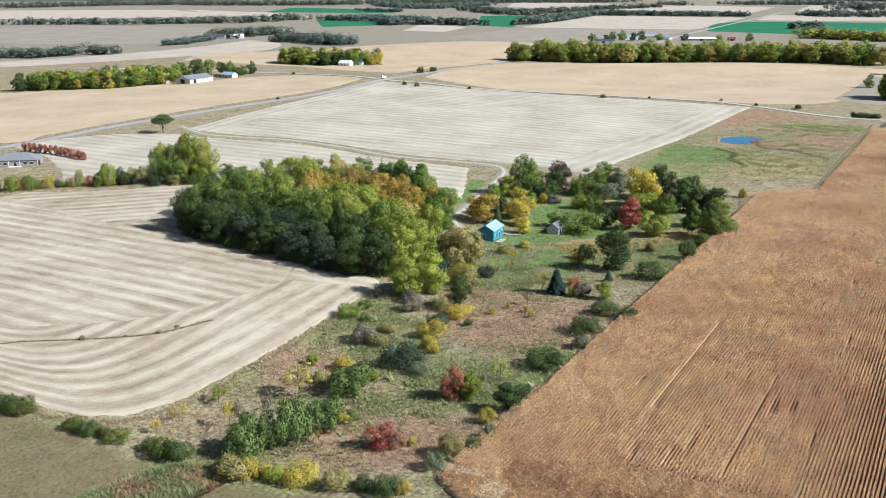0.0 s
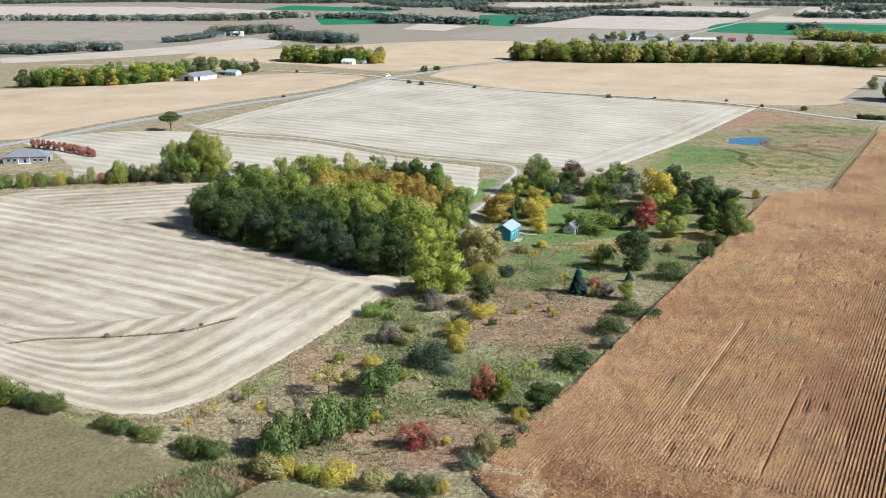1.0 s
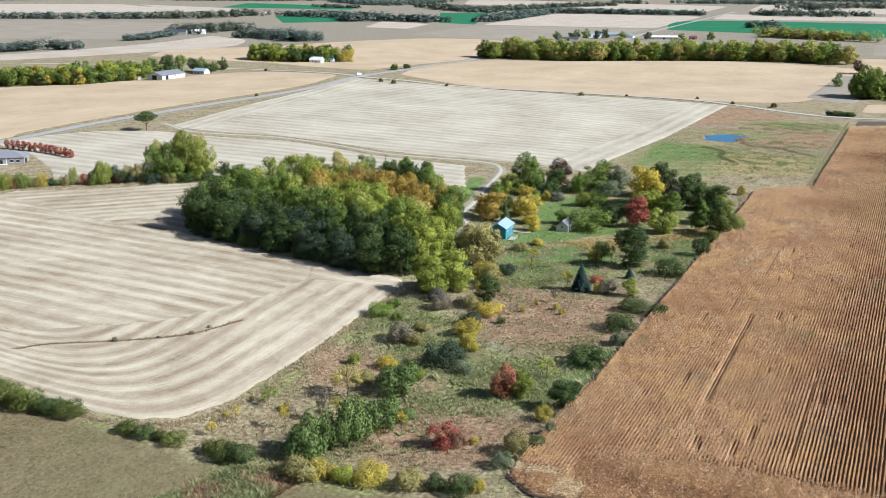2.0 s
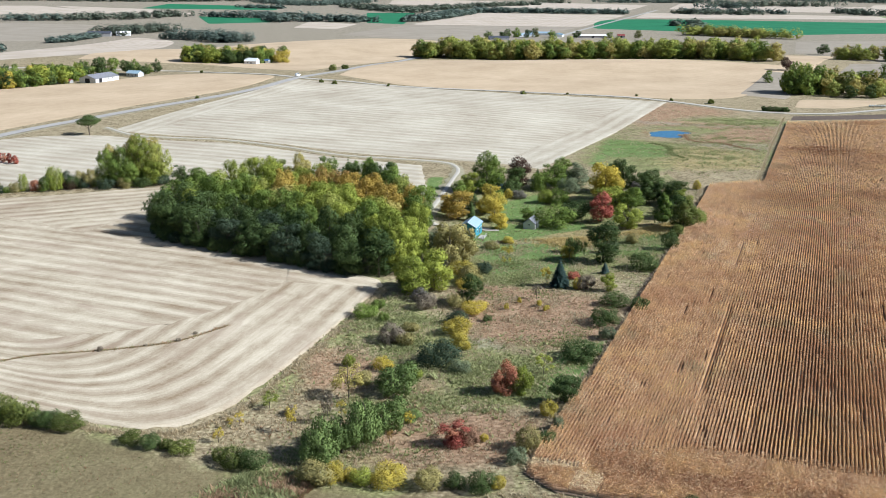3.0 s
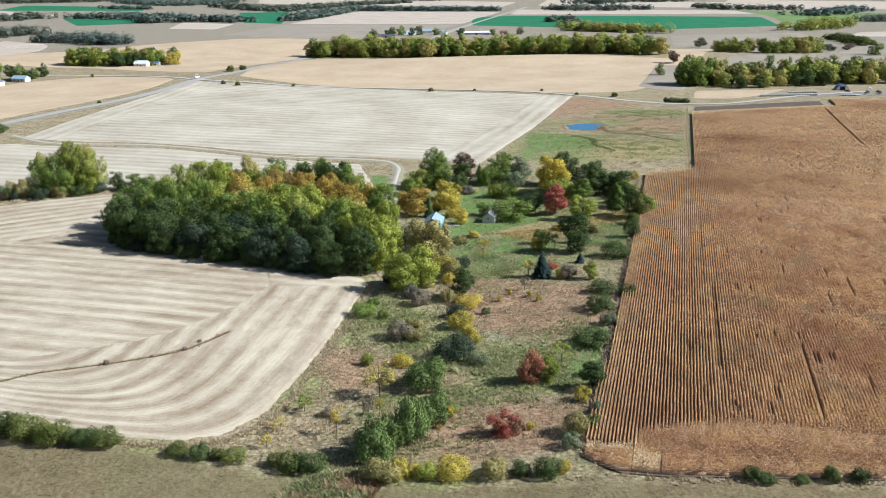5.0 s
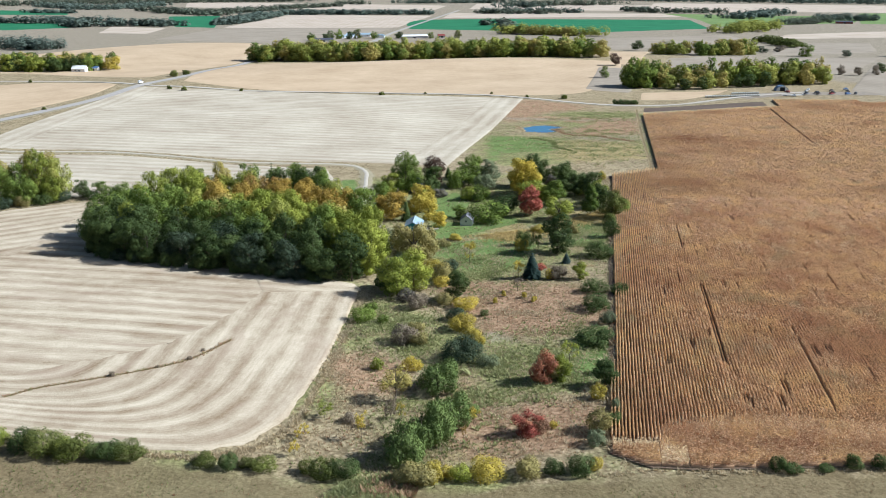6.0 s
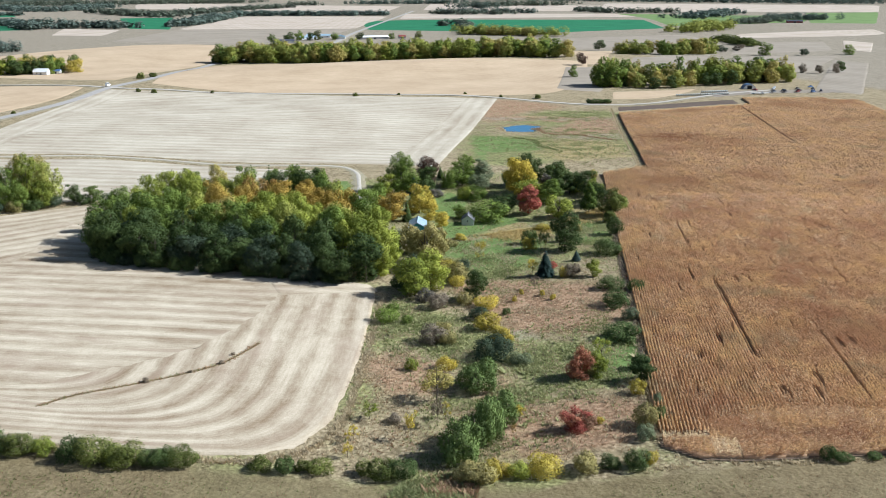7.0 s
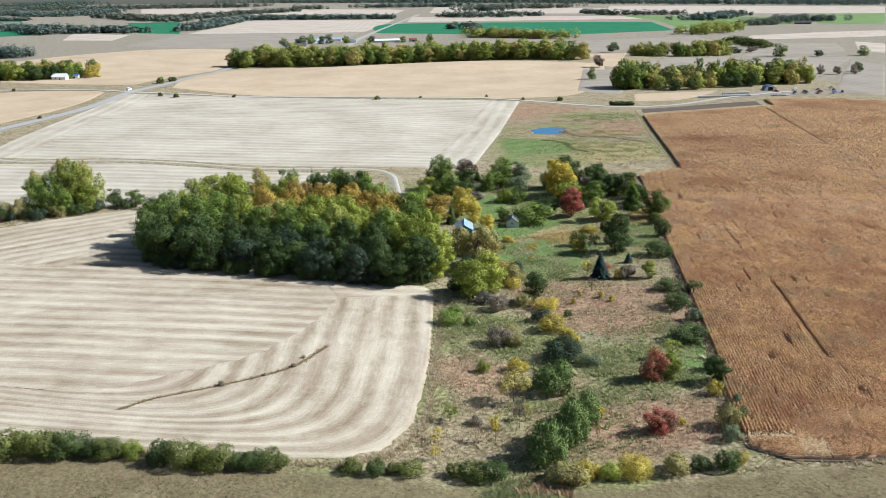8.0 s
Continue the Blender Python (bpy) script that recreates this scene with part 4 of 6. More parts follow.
# the wood: tall crowns behind, lower ones along the field edge whose dark leaf hues carry the edge's shade
WOOD = [(-101, 367), (-86, 349), (-62, 331), (-26, 306), (-12, 310), (-4, 330), (2, 372), (-6, 408), (-34, 428), (-58, 438), (-80, 420), (-96, 402)]


def inside_area(x, y, area):
    hit = False
    for (x0, y0), (x1, y1) in zip(area, area[1:] + area[:1]):
        if (y0 > y) != (y1 > y) and x < (x1 - x0) * (y - y0) / (y1 - y0) + x0:
            hit = not hit
    return hit


def edge_gap(x, y, a, b):
    """Distance from the line a-b."""
    t = max(0, min(1, ((x - a[0]) * (b[0] - a[0]) + (y - a[1]) * (b[1] - a[1])) / ((b[0] - a[0]) ** 2 + (b[1] - a[1]) ** 2)))
    return math.hypot(x - a[0] - t * (b[0] - a[0]), y - a[1] - t * (b[1] - a[1]))


TINTS = [(-34, 404, 15, "orange"), (-25, 392, 12, "goldorange"), (-44, 392, 13, "goldorange"), (-14, 376, 12, "goldorange"), (-60, 420, 18, "yg"), (-44, 415, 14, "yg"), (-8, 345, 13, "yg"), (-10, 322, 13, "yg"), (-30, 372, 14, "yg"), (-20, 408, 14, "g1"), (-94, 372, 7, "yg"), (-75, 395, 14, "g1"), (-98, 385, 14, "g1")]


def build_wood():
    rng = random.Random(4)
    spots = []
    for _ in range(6000):
        x, y = rng.uniform(-110, 6), rng.uniform(300, 442)
        if inside_area(x, y, WOOD) and all(math.hypot(x - a, y - b) > 7.9 for a, b in spots):
            spots.append((x, y))
    for x, y in spots:
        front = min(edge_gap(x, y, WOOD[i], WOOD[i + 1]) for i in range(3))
        # shade painted by hue: darkest near the front edge, sunlit yellow-greens farther back
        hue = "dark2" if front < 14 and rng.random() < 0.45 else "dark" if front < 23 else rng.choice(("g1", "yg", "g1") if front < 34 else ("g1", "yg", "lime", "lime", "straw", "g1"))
        best = min(TINTS, key=lambda q: math.hypot(x - q[0], y - q[1]) / q[2])
        if math.hypot(x - best[0], y - best[1]) < best[2] * rng.uniform(0.8, 1.15) and front > 10:
            hue = best[3]
        h = 12.4 + min(front, 32) * 0.15 + rng.choice((-2.2, -0.8, 0.0, 0.6, 2.0, 3.0))
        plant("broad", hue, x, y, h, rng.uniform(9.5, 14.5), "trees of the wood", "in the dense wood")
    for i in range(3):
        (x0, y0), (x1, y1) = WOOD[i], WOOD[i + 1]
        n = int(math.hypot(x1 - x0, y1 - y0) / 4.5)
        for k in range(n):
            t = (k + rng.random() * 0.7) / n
            # edge bushes take the same dark hues, for the shade at the wood's foot
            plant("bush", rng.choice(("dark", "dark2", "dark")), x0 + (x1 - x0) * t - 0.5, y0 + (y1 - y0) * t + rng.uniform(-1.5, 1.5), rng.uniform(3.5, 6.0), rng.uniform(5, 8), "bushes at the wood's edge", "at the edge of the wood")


build_wood()
for x, y, h, w, hue in ((-97, 366, 19, 14, "dark"), (-91, 374, 20, 15, "dark"), (-98.5, 377, 15, 12, "g1"), (-86, 362, 17, 13, "dark"), (-93, 388, 18, 14, "g1"), (-88, 368, 17, 9, "yg")):
    plant("broad", hue, x, y, h, w, "trees of the wood", "overhanging the wood's end")
plant("broad", "dark", -26, 416, 19, 12, "trees of the wood", "in the dense wood")
plant("broad", "g1", -12, 398, 18, 14, "trees of the wood", "in the dense wood")
plant("broad", "dark", -14, 404, 21, 17, "trees of the wood", "in the dense wood")
plant("spruce", "dark", -27, 420, 19, 8, "trees of the wood", "in the dense wood")
plant("broad", "g1", -5, 398, 13, 9, "trees of the wood", "beside the lane")
plant("broad", "olive", 0.5, 393, 9.5, 8, "trees of the wood", "beside the lane")

# plants of the farmstead, the meadow and the hedges
plant("broad", "g1", 35.6, 429.7, 18.5, 15.1)
plant("broad", "maroon", 53.3, 440.5, 13.6, 11.4)
plant("spruce", "blue", 41.0, 428.8, 9.0, 7.8)
plant("broad", "yg", 28.0, 428.8, 11.1, 8.6)
plant("broad", "gold", 31.2, 395.4, 13.6, 12.3)
plant("broad", "goldorange", 16.0, 387.3, 13.4, 13.6)
plant("spruce", "dark", 21.5, 384.2, 9.1, 5.1)
plant("broad", "yellow", 30.8, 383.5, 8.6, 7.8)
plant("broad", "yellow", 31.2, 370.1, 7.5, 6.4)
plant("bush", "grey", 48.2, 418.6, 4.1, 7.8)
plant("bush", "gold", 43.4, 418.5, 4.6, 4.6)
plant("broad", "g1", 44.4, 382.5, 6.0, 6.6)
plant("broad", "g1", 67.9, 433.9, 12.5, 14.3)
plant("broad", "greygreen", 79.8, 437.8, 11.6, 10.9)
plant("spruce", "dark", 64.3, 452.7, 5.6, 4.4)
plant("bush", "g1", 62.9, 408.9, 6.8, 12.9)
plant("bush", "yg", 57.5, 409.2, 7.2, 6.7)
plant("bush", "g1", 54.1, 375.3, 9.2, 17.6)
plant("bush", "dark", 64.0, 382.0, 9.0, 14.0)
plant("broad", "yellow", 84.0, 406.5, 19.8, 14.8)
plant("broad", "dark", 96.0, 418.4, 17.7, 10.0)
plant("round", "red", 74.0, 377.0, 12.5, 11.0)
plant("round", "yg", 80.5, 363.2, 11.0, 11.5)
plant("broad", "yg", 85.4, 396.0, 9.7, 16.8)
plant("pine", "dark", 100.1, 398.6, 14.5, 11.7)
plant("broad", "grey", 97.8, 404.8, 8.9, 7.5)
plant("pine", "g1", 95.0, 363.0, 13.5, 10.0)
plant("pine", "dark", 104.7, 396.9, 10.4, 7.6)
plant("broad", "moss", 100.0, 354.1, 13.0, 10.5)
plant("broad", "g1", 108.0, 381.5, 7.6, 8.3)
plant("bush", "gold", 131.5, 420.8, 4.4, 4.0)
plant("broad", "dark", 56.5, 314.9, 14.2, 12.7)
plant("bush", "dark", 84.8, 325.5, 7.7, 6.7)
plant("bush", "dark", 66.8, 303.1, 6.2, 10.1)
plant("bush", "dark", 46.2, 267.4, 4.2, 8.4)
plant("bush", "dark", 38.8, 252.2, 4.8, 9.0)
plant("spruce", "blue", 35.0, 289.5, 9.2, 7.0)
plant("bush", "red", 42.0, 297.3, 2.3, 5.1)
plant("bush", "bare", 42.2, 284.9, 4.8, 6.7)
plant("bush", "yellow", 39.6, 285.8, 4.0, 3.2)
plant("broad", "yg", 48.3, 281.4, 5.7, 5.7)
plant("spruce", "blue", 53.0, 300.5, 3.8, 3.6)
plant("sapling", "yellow", 30.9, 291.0, 6.9, 4.0)
plant("sapling", "bare", 25.1, 278.3, 4.8, 3.4)
plant("sapling", "green", 45.8, 318.9, 8.4, 3.4)
plant("sapling", "green", 48.4, 317.9, 9.2, 3.4)
plant("sapling", "green", 50.9, 318.7, 7.5, 2.9)
plant("sapling", "gold", 22.9, 315.0, 8.5, 4.2)
plant("broad", "dark", 4.8, 278.0, 9.8, 8.2)
plant("bush", "yellow", 4.6, 269.1, 3.4, 8.7)
plant("bush", "gold", -3.0, 252.9, 4.8, 8.2)
plant("bush", "gold", -3.6, 241.8, 4.6, 7.1)
plant("bush", "dark2", -10.4, 232.9, 6.4, 11.1)
plant("bush", "bare", -9.5, 274.4, 5.4, 6.6)
plant("round", "olive", 4.0, 319.0, 15.5, 12.5)
plant("round", "olive", 9.0, 323.0, 14.0, 10.5)
plant("bush", "greygreen", 2.0, 343.0, 7.5, 8.5)
plant("broad", "yg", -4.5, 292.1, 13.2, 12.4)
plant("broad", "yg", -11.4, 288.7, 14.1, 11.9)
plant("bush", "dark", -12.9, 296.0, 6.7, 11.0)
plant("bush", "g1", -27.1, 268.8, 4.3, 7.6)
plant("bush", "g1", -22.5, 265.8, 2.5, 3.5)
plant("bush", "bare", -21.4, 248.8, 5.5, 7.6)
plant("bush", "olive", -18.0, 246.4, 4.0, 5.6)
plant("sapling", "straw", -34.3, 213.8, 10.2, 8.4)
plant("bush", "yellow", -25.2, 230.2, 3.6, 5.6)
plant("willow", "willow", -23.1, 215.5, 7.5, 10.8)
plant("willow", "willow", -31.8, 190.6, 10.7, 8.7)
plant("willow", "willow", -36.6, 187.0, 8.7, 7.4)
plant("willow", "willow", -41.4, 183.6, 8.8, 9.2)
plant("willow", "willow", -26.7, 196.4, 7.3, 9.9)
plant("bush", "willow", -21.5, 200.2, 3.0, 5.6)
plant("sapling", "yellow", -21.8, 195.2, 4.5, 2.8)
plant("sapling", "orange", -26.5, 189.0, 3.6, 1.6)
plant("sapling", "red", -12.8, 186.3, 5.4, 6.8)
plant("sapling", "redor", -14.2, 185.9, 4.6, 5.0)
plant("bush", "red", -13.0, 186.0, 2.6, 5.4)
plant("bush", "bare2", -9.8, 186.1, 4.1, 4.5)
plant("bush", "yellow", -6.8, 186.2, 1.5, 2.4)
plant("broad", "redor", 2.2, 210.2, 8.8, 6.2)
plant("bush", "redor", 1.0, 211.0, 4.4, 4.6)
plant("bush", "olive", 4.6, 210.8, 5.4, 5.0)
plant("broad", "yg", 6.3, 208.8, 6.9, 4.9)
plant("sapling", "yg", 13.7, 219.0, 5.6, 4.8)
plant("bush", "dark", 25.6, 228.4, 4.8, 11.0)
plant("broad", "dark", 14.2, 201.2, 6.5, 6.6)
plant("bush", "gold", 9.5, 196.0, 3.8, 4.1)
plant("bush", "greygreen", 9.8, 188.4, 3.3, 3.2)
plant("bush", "olive", 0.8, 180.2, 5.5, 6.6)
plant("bush", "greygreen", -2.0, 175.2, 3.3, 4.6)
plant("bush", "dark", -10.8, 165.4, 4.0, 5.7)
plant("bush", "gold", -7.7, 164.9, 3.2, 3.0)
plant("bush", "olive", -20.6, 169.2, 4.1, 7.0)
plant("bush", "gold", -28.0, 172.6, 3.7, 7.8)
plant("bush", "gold", -35.4, 174.3, 2.6, 3.7)
plant("bush", "olive", -42.3, 174.5, 4.6, 9.8)
plant("bush", "gold", -38.3, 174.2, 4.6, 4.1)
plant("bush", "dark", -55.3, 182.0, 4.1, 7.0)
plant("bush", "moss", -58.5, 183.5, 4.1, 6.6)
plant("bush", "moss", -61.5, 185.5, 3.0, 3.6)
plant("sapling", "bare", -39.3, 200.8, 9.3, 3.1)
plant("sapling", "yellow", -47.1, 196.9, 7.5, 2.8)
plant("sapling", "yg", -52.4, 209.5, 4.9, 4.4)
plant("sapling", "yellow", -62.4, 193.6, 4.1, 2.4)
plant("sapling", "yellow", -58.6, 201.5, 3.1, 2.2)
plant("sapling", "yellow", -60.3, 199.6, 3.1, 1.8)
plant("bush", "bare", -47.7, 205.9, 2.3, 3.2)
plant("bush", "dark", 7.1, 261.0, 2.1, 2.8)
plant("bush", "gold", 19.3, 275.6, 1.9, 1.7)
plant("bush", "gold", 14.2, 270.4, 1.9, 1.7)
plant("bush", "gold", 24.3, 271.4, 2.2, 1.7)
plant("bush", "gold", 25.3, 266.4, 1.9, 2.4)
plant("sapling", "gold", -36.3, 203.6, 4.3, 2.5)
plant("bush", "yg", -33.5, 232.5, 3.3, 3.5)
plant("bush", "g1", -23.5, 275.3, 3.2, 5.4)
plant("bush", "grey", -10.1, 282.7, 4.2, 6.0)
plant("bush", "dark2", -3.2, 312.0, 7.0, 9.3)
plant("bush", "gold", 5.4, 307.0, 5.9, 9.2)
plant("bush", "gold", 5.2, 294.1, 3.3, 5.7)
plant("bush", "moss", -143.4, 228.4, 5.2, 8.6)
plant("bush", "moss", -137.4, 225.3, 5.8, 8.5)
plant("bush", "dark", -131.5, 221.6, 5.7, 8.4)
plant("bush", "moss", -124.5, 218.6, 4.4, 8.2)
plant("bush", "yg", -120.2, 216.7, 3.3, 5.5)
plant("bush", "dark", -115.1, 212.4, 4.7, 6.7)
plant("bush", "moss", -110.5, 208.9, 5.8, 8.0)
plant("bush", "moss", -104.9, 205.1, 5.1, 7.9)
plant("bush", "dark", -100.7, 203.4, 3.7, 5.3)
plant("bush", "moss", -95.0, 201.8, 3.7, 7.3)
plant("bush", "moss", -80.5, 194.1, 2.6, 5.1)
plant("bush", "dark", -76.0, 191.6, 3.5, 5.3)
plant("bush", "moss", -69.3, 189.4, 2.5, 5.8)
plant("bush", "dark", -42.2, 189.7, 1.2, 2.1)
plant("bush", "dark", 25.7, 152.0, 3.1, 3.5)
plant("bush", "dark", 27.7, 150.7, 1.7, 4.4)
plant("bush", "dark", 40.0, 147.2, 3.2, 3.9)
plant("bush", "dark", 45.0, 145.4, 2.9, 3.7)
plant("bush", "dark", 33.9, 148.5, 1.2, 3.5)
plant("bush", "dark", -148.0, 231.0, 4.0, 4.6)
plant("bush", "yg", -140.0, 227.0, 4.1, 4.5)
plant("bush", "moss", -134.0, 223.5, 4.6, 5.2)
plant("bush", "dark", -128.0, 220.5, 3.3, 5.6)
plant("bush", "yg", -107.5, 207.0, 3.7, 5.8)
plant("bush", "dark", -98.0, 202.6, 4.1, 5.8)
plant("bush", "moss", -72.5, 190.5, 2.6, 4.0)
plant("bush", "yg", -33.0, 172.5, 3.1, 4.9)
plant("bush", "dark", -15.5, 167.8, 2.8, 4.4)
plant("round", "olive", 5.5, 335.0, 13.0, 11.0)

for x, y, h, w, hue in ((110, 398, 7, 8, "yg"), (116, 410, 8, 8, "dark"), (108, 360, 8, 8, "g1"), (88, 424, 9, 9, "g1"),
                        (72, 424, 8, 9, "greygreen"), (60, 432, 9, 8, "g1"), (46, 424, 8, 8, "dark"), (36, 412, 7, 8, "g1"), (24, 404, 7, 7, "dark"), (14, 398, 6, 6, "dark2"), (94, 344, 5, 8, "moss"), (62, 326, 5, 7, "greygreen"), (50, 330, 6, 6, "dark"), (46, 322, 5, 5, "gold"), (74, 338, 4, 6, "olive"), (8, 300, 6, 8, "olive"), (14, 310, 4, 7, "dark2"), (-6, 300, 6, 8, "moss"), (22, 340, 3, 6, "olive"), (30, 348, 2.5, 6, "gold"), (64, 346, 3, 7, "gold"), (-2, 262, 4, 6, "dark2"), (0, 276, 4, 6, "olive"), (-16, 256, 3, 6, "olive"), (-6, 226, 3, 6, "greygreen"), (-30, 222, 3, 6, "olive"), (-18, 222, 3, 5, "yg"), (52, 262, 4, 6, "dark"), (36, 240, 4, 5, "greygreen"), (18, 208, 4, 5, "dark"), (6, 182, 3, 4, "dark")):
    plant("bush", hue, x, y, h, w, "meadow bushes", "in rough grass")
for x, y, h, w, hue in ((106, 410, 13, 11, "dark"), (112, 396, 12, 11, "dark"), (104, 374, 11, 10, "dark"), (90, 388, 11, 11, "g1"), (92, 424, 14, 10, "dark"), (40, 440, 14, 12, "g1"), (74, 444, 12, 12, "g1"), (50, 434, 12, 10, "dark"), (88, 412, 12, 9, "g1"), (100, 408, 13, 10, "dark"), (112, 388, 9, 8, "yg"), (22, 420, 9, 7, "g1")):
    plant("broad", hue, x, y, h, w, "farmstead trees", "behind the farmstead lawn")

# hedgerow behind the near stubble field
for x, y, h, w, hue in ((-130, 459, 20, 12, "g1"), (-122, 461, 23, 13, "yg"), (-114, 464, 21, 12, "lime"), (-143, 456, 9, 7, "olive"), (-136, 459, 17, 11, "g1"), (-134, 464, 19, 11, "straw"), (-104, 464, 9, 8, "dark"), (-96, 460, 8, 8, "g1"), (-126, 466, 22, 13, "straw"), (-118, 468, 23, 13, "straw"), (-126, 457, 11, 9, "g1"), (-116, 459, 12, 9, "yg")):
    plant("broad", hue, x, y, h, w, "hedgerow trees", "in the hedgerow")
for x, y, h, w, hue in ((-150, 455, 7, 8, "dark"), (-147, 457, 9, 6, "olive"), (-155, 456, 9, 7, "dark2"), (-166, 452, 6, 6, "redor"), (-175, 450, 5, 5, "olive"), (-181, 449, 4, 6, "dark2"), (-188, 446, 5, 6, "olive"), (-196, 443, 6, 5, "redor"), (-140, 456, 6, 7, "moss"), (-158, 452, 13, 8, "yg"), (-162, 451, 8, 9, "g1"), (-171, 451, 9, 4, "yg"), (-178, 449, 3, 4, "g1"), (-184, 447, 7, 5, "gold"), (-192, 444, 8, 8, "g1"), (-199, 441, 8, 8, "yg"), (-206, 438, 8, 8, "g1"), (-152, 454, 5, 7, "maroon"), (-146, 455, 6, 7, "dark2"), (-214, 434, 7, 8, "g1"), (-222, 430, 7, 8, "yg"), (-136, 453, 5, 8, "dark2"), (-128, 455, 5, 8, "olive"), (-120, 456, 5, 8, "dark"), (-112, 459, 5, 8, "dark2"), (-100, 459, 5, 7, "dark"), (-90, 452, 6, 8, "dark"), (-86, 444, 7, 8, "g1")):
    plant("bush", hue, x, y, h, w, "hedgerow bushes", "in the hedgerow")
for k in range(13):
    t = k / 12
    plant("broad", "red" if k % 5 else "redor", -238 + 44 * t, 550 - 30 * t + 3 * math.sin(t * 3), 5.4, 3.6, "row of red trees", "in a planted row by the house")
plant("umbrella", "dark", -177, 614, 12.5, 15, "", "standing alone by the lane")
for x, y, h in ((-23, 978, 9), (-11, 989, 8), (-35, 879, 5), (-24, 868, 6), (22, 856, 4), (129, 796, 5), (165, 791, 3), (218, 774, 3), (263, 729, 6), (236, 742, 4), (-131, 775, 4), (-150, 986, 4), (-205, 1022, 3)):
    plant("far_bush", "moss", x, y, h * 0.7, h * 0.95, "roadside bushes", "by the road")
for k in range(5):
    plant("far_bush", "dark", 291 + 3.4 * k, 694 - 1.5 * k, 4, 6, "roadside bushes", "by the gravel road")
plant("far_broad", "g1", 369, 857, 11, 10, "", "alone in the field")


def grove(spots, n, h, w, hues, group, where, spread, seed):
    """n trees strewn along a line of places."""
    rng = random.Random(seed)
    p, _ = curve(spots, n)
    for x, y in p:
        k = rng.uniform(0.75, 1.15)
        plant("far_broad", rng.choice(hues), x + rng.uniform(-spread, spread), y + rng.uniform(-spread, spread), h * k, w * rng.uniform(0.8, 1.2), group, where)


def belt(spots, n, h, w, hues, label, spread, seed):
    """A belt of trees past counting, joined."""
    rng = random.Random(seed)
    p, _ = curve(spots, n)
    vs, ns, mi = [], [], []
    stock = []
    for _, me in STOCK["far_broad"]:
        co = np.empty(len(me.vertices) * 3, np.float32)
        me.vertices.foreach_get("co", co)
        nr = np.empty_like(co)
        me.attributes["custom_normal"].data.foreach_get("vector", nr)
        stock.append((co.reshape(-1, 3), nr.reshape(-1, 3)))
    for x, y in p:
        x, y = x + rng.uniform(-spread, spread), y + rng.uniform(-spread, spread)
        (co, nr), a, k = rng.choice(stock), rng.uniform(0, 6.28), w / 13.0 * rng.uniform(0.8, 1.2)
        c, s = math.cos(a) * k, math.sin(a) * k
        v = np.column_stack([x + co[:, 0] * c - co[:, 1] * s, y + co[:, 0] * s + co[:, 1] * c, height(x, y) + co[:, 2] * h / 15.0 * rng.uniform(0.72, 1.15)])
        vs.append(v)
        ns.append(np.column_stack([nr[:, 0] * math.cos(a) - nr[:, 1] * math.sin(a), nr[:, 0] * math.sin(a) + nr[:, 1] * math.cos(a), nr[:, 2]]))
        mi.append(np.full(len(v) // 3, rng.randrange(len(hues)), np.int32))
    v = np.vstack(vs)
    me = mesh_of("tree_belt", v, np.arange(len(v)).reshape(-1, 3), [LEAF[q] for q in hues])
    me.polygons.foreach_set("material_index", np.concatenate(mi))
    soften(me, np.vstack(ns))
    tagged(new("tree_belt", me), label, "tree belt", kind="stuff")


grove([(-366, 868), (-330, 870), (-295, 876), (-275, 905)], 36, 15, 13, ("g1", "dark", "yg", "g1", "gold"), "farm shelter belt", "in the farm's shelter belt", 9, 1)
grove([(-300, 900), (-262, 950), (-220, 985)], 14, 17, 14, ("dark", "g1", "dark"), "farm shelter belt", "in the farm's shelter belt", 9, 2)
grove([(-214, 975), (-196, 1000)], 4, 12, 11, ("dark", "g1"), "farm shelter belt", "in the farm's shelter belt", 5, 3)
grove([(-184, 1108), (-146, 1102), (-116, 1100), (-82, 1112)], 36, 16, 14, ("g1", "dark", "yg", "gold"), "copse", "in the round copse", 12, 4)
belt([(80, 1160), (140, 1150), (195, 1110), (300, 1105), (370, 1060), (440, 1010)], 135, 19, 19, ("g1", "lime", "lime", "yg", "straw"), "long tree belt turning yellow and green", 13, 5)
belt([(100, 1180), (195, 1150), (300, 1145), (380, 1100), (445, 1050)], 100, 22, 19, ("yg", "lime", "lime", "straw"), "long tree belt turning yellow and green", 12, 6)
for x, y, h, w, hue in ((350, 772, 22, 17, "g1"), (361, 768, 25, 19, "g1"), (372, 772, 23, 17, "g1"), (356, 782, 25, 18, "g1"), (368, 784, 24, 18, "lime"), (378, 768, 19, 15, "straw"), (378, 756, 12, 14, "lime"), (395, 750, 15, 15, "straw"), (410, 744, 13, 14, "lime"), (426, 748, 13, 14, "straw"), (440, 744, 12, 12, "dark"), (456, 752, 17, 16, "g1"), (474, 745, 18, 17, "lime"), (492, 742, 17, 16, "lime"), (508, 738, 19, 17, "straw"), (524, 736, 17, 15, "lime"), (398, 764, 16, 15, "lime"), (418, 760, 14, 14, "lime"), (470, 762, 16, 14, "g1"), (386, 744, 10, 12, "dark"), (432, 756, 15, 15, "lime"), (448, 740, 12, 12, "dark"), (480, 756, 19, 17, "lime"), (500, 750, 20, 17, "lime"), (516, 746, 20, 16, "g1"), (402, 742, 11, 12, "dark"), (464, 738, 14, 13, "dark"), (532, 742, 15, 14, "lime"), (455, 766, 18, 15, "lime")):
    plant("far_broad", hue, x, y, h, w, "grove by the farmyard", "in the grove by the farmyard")
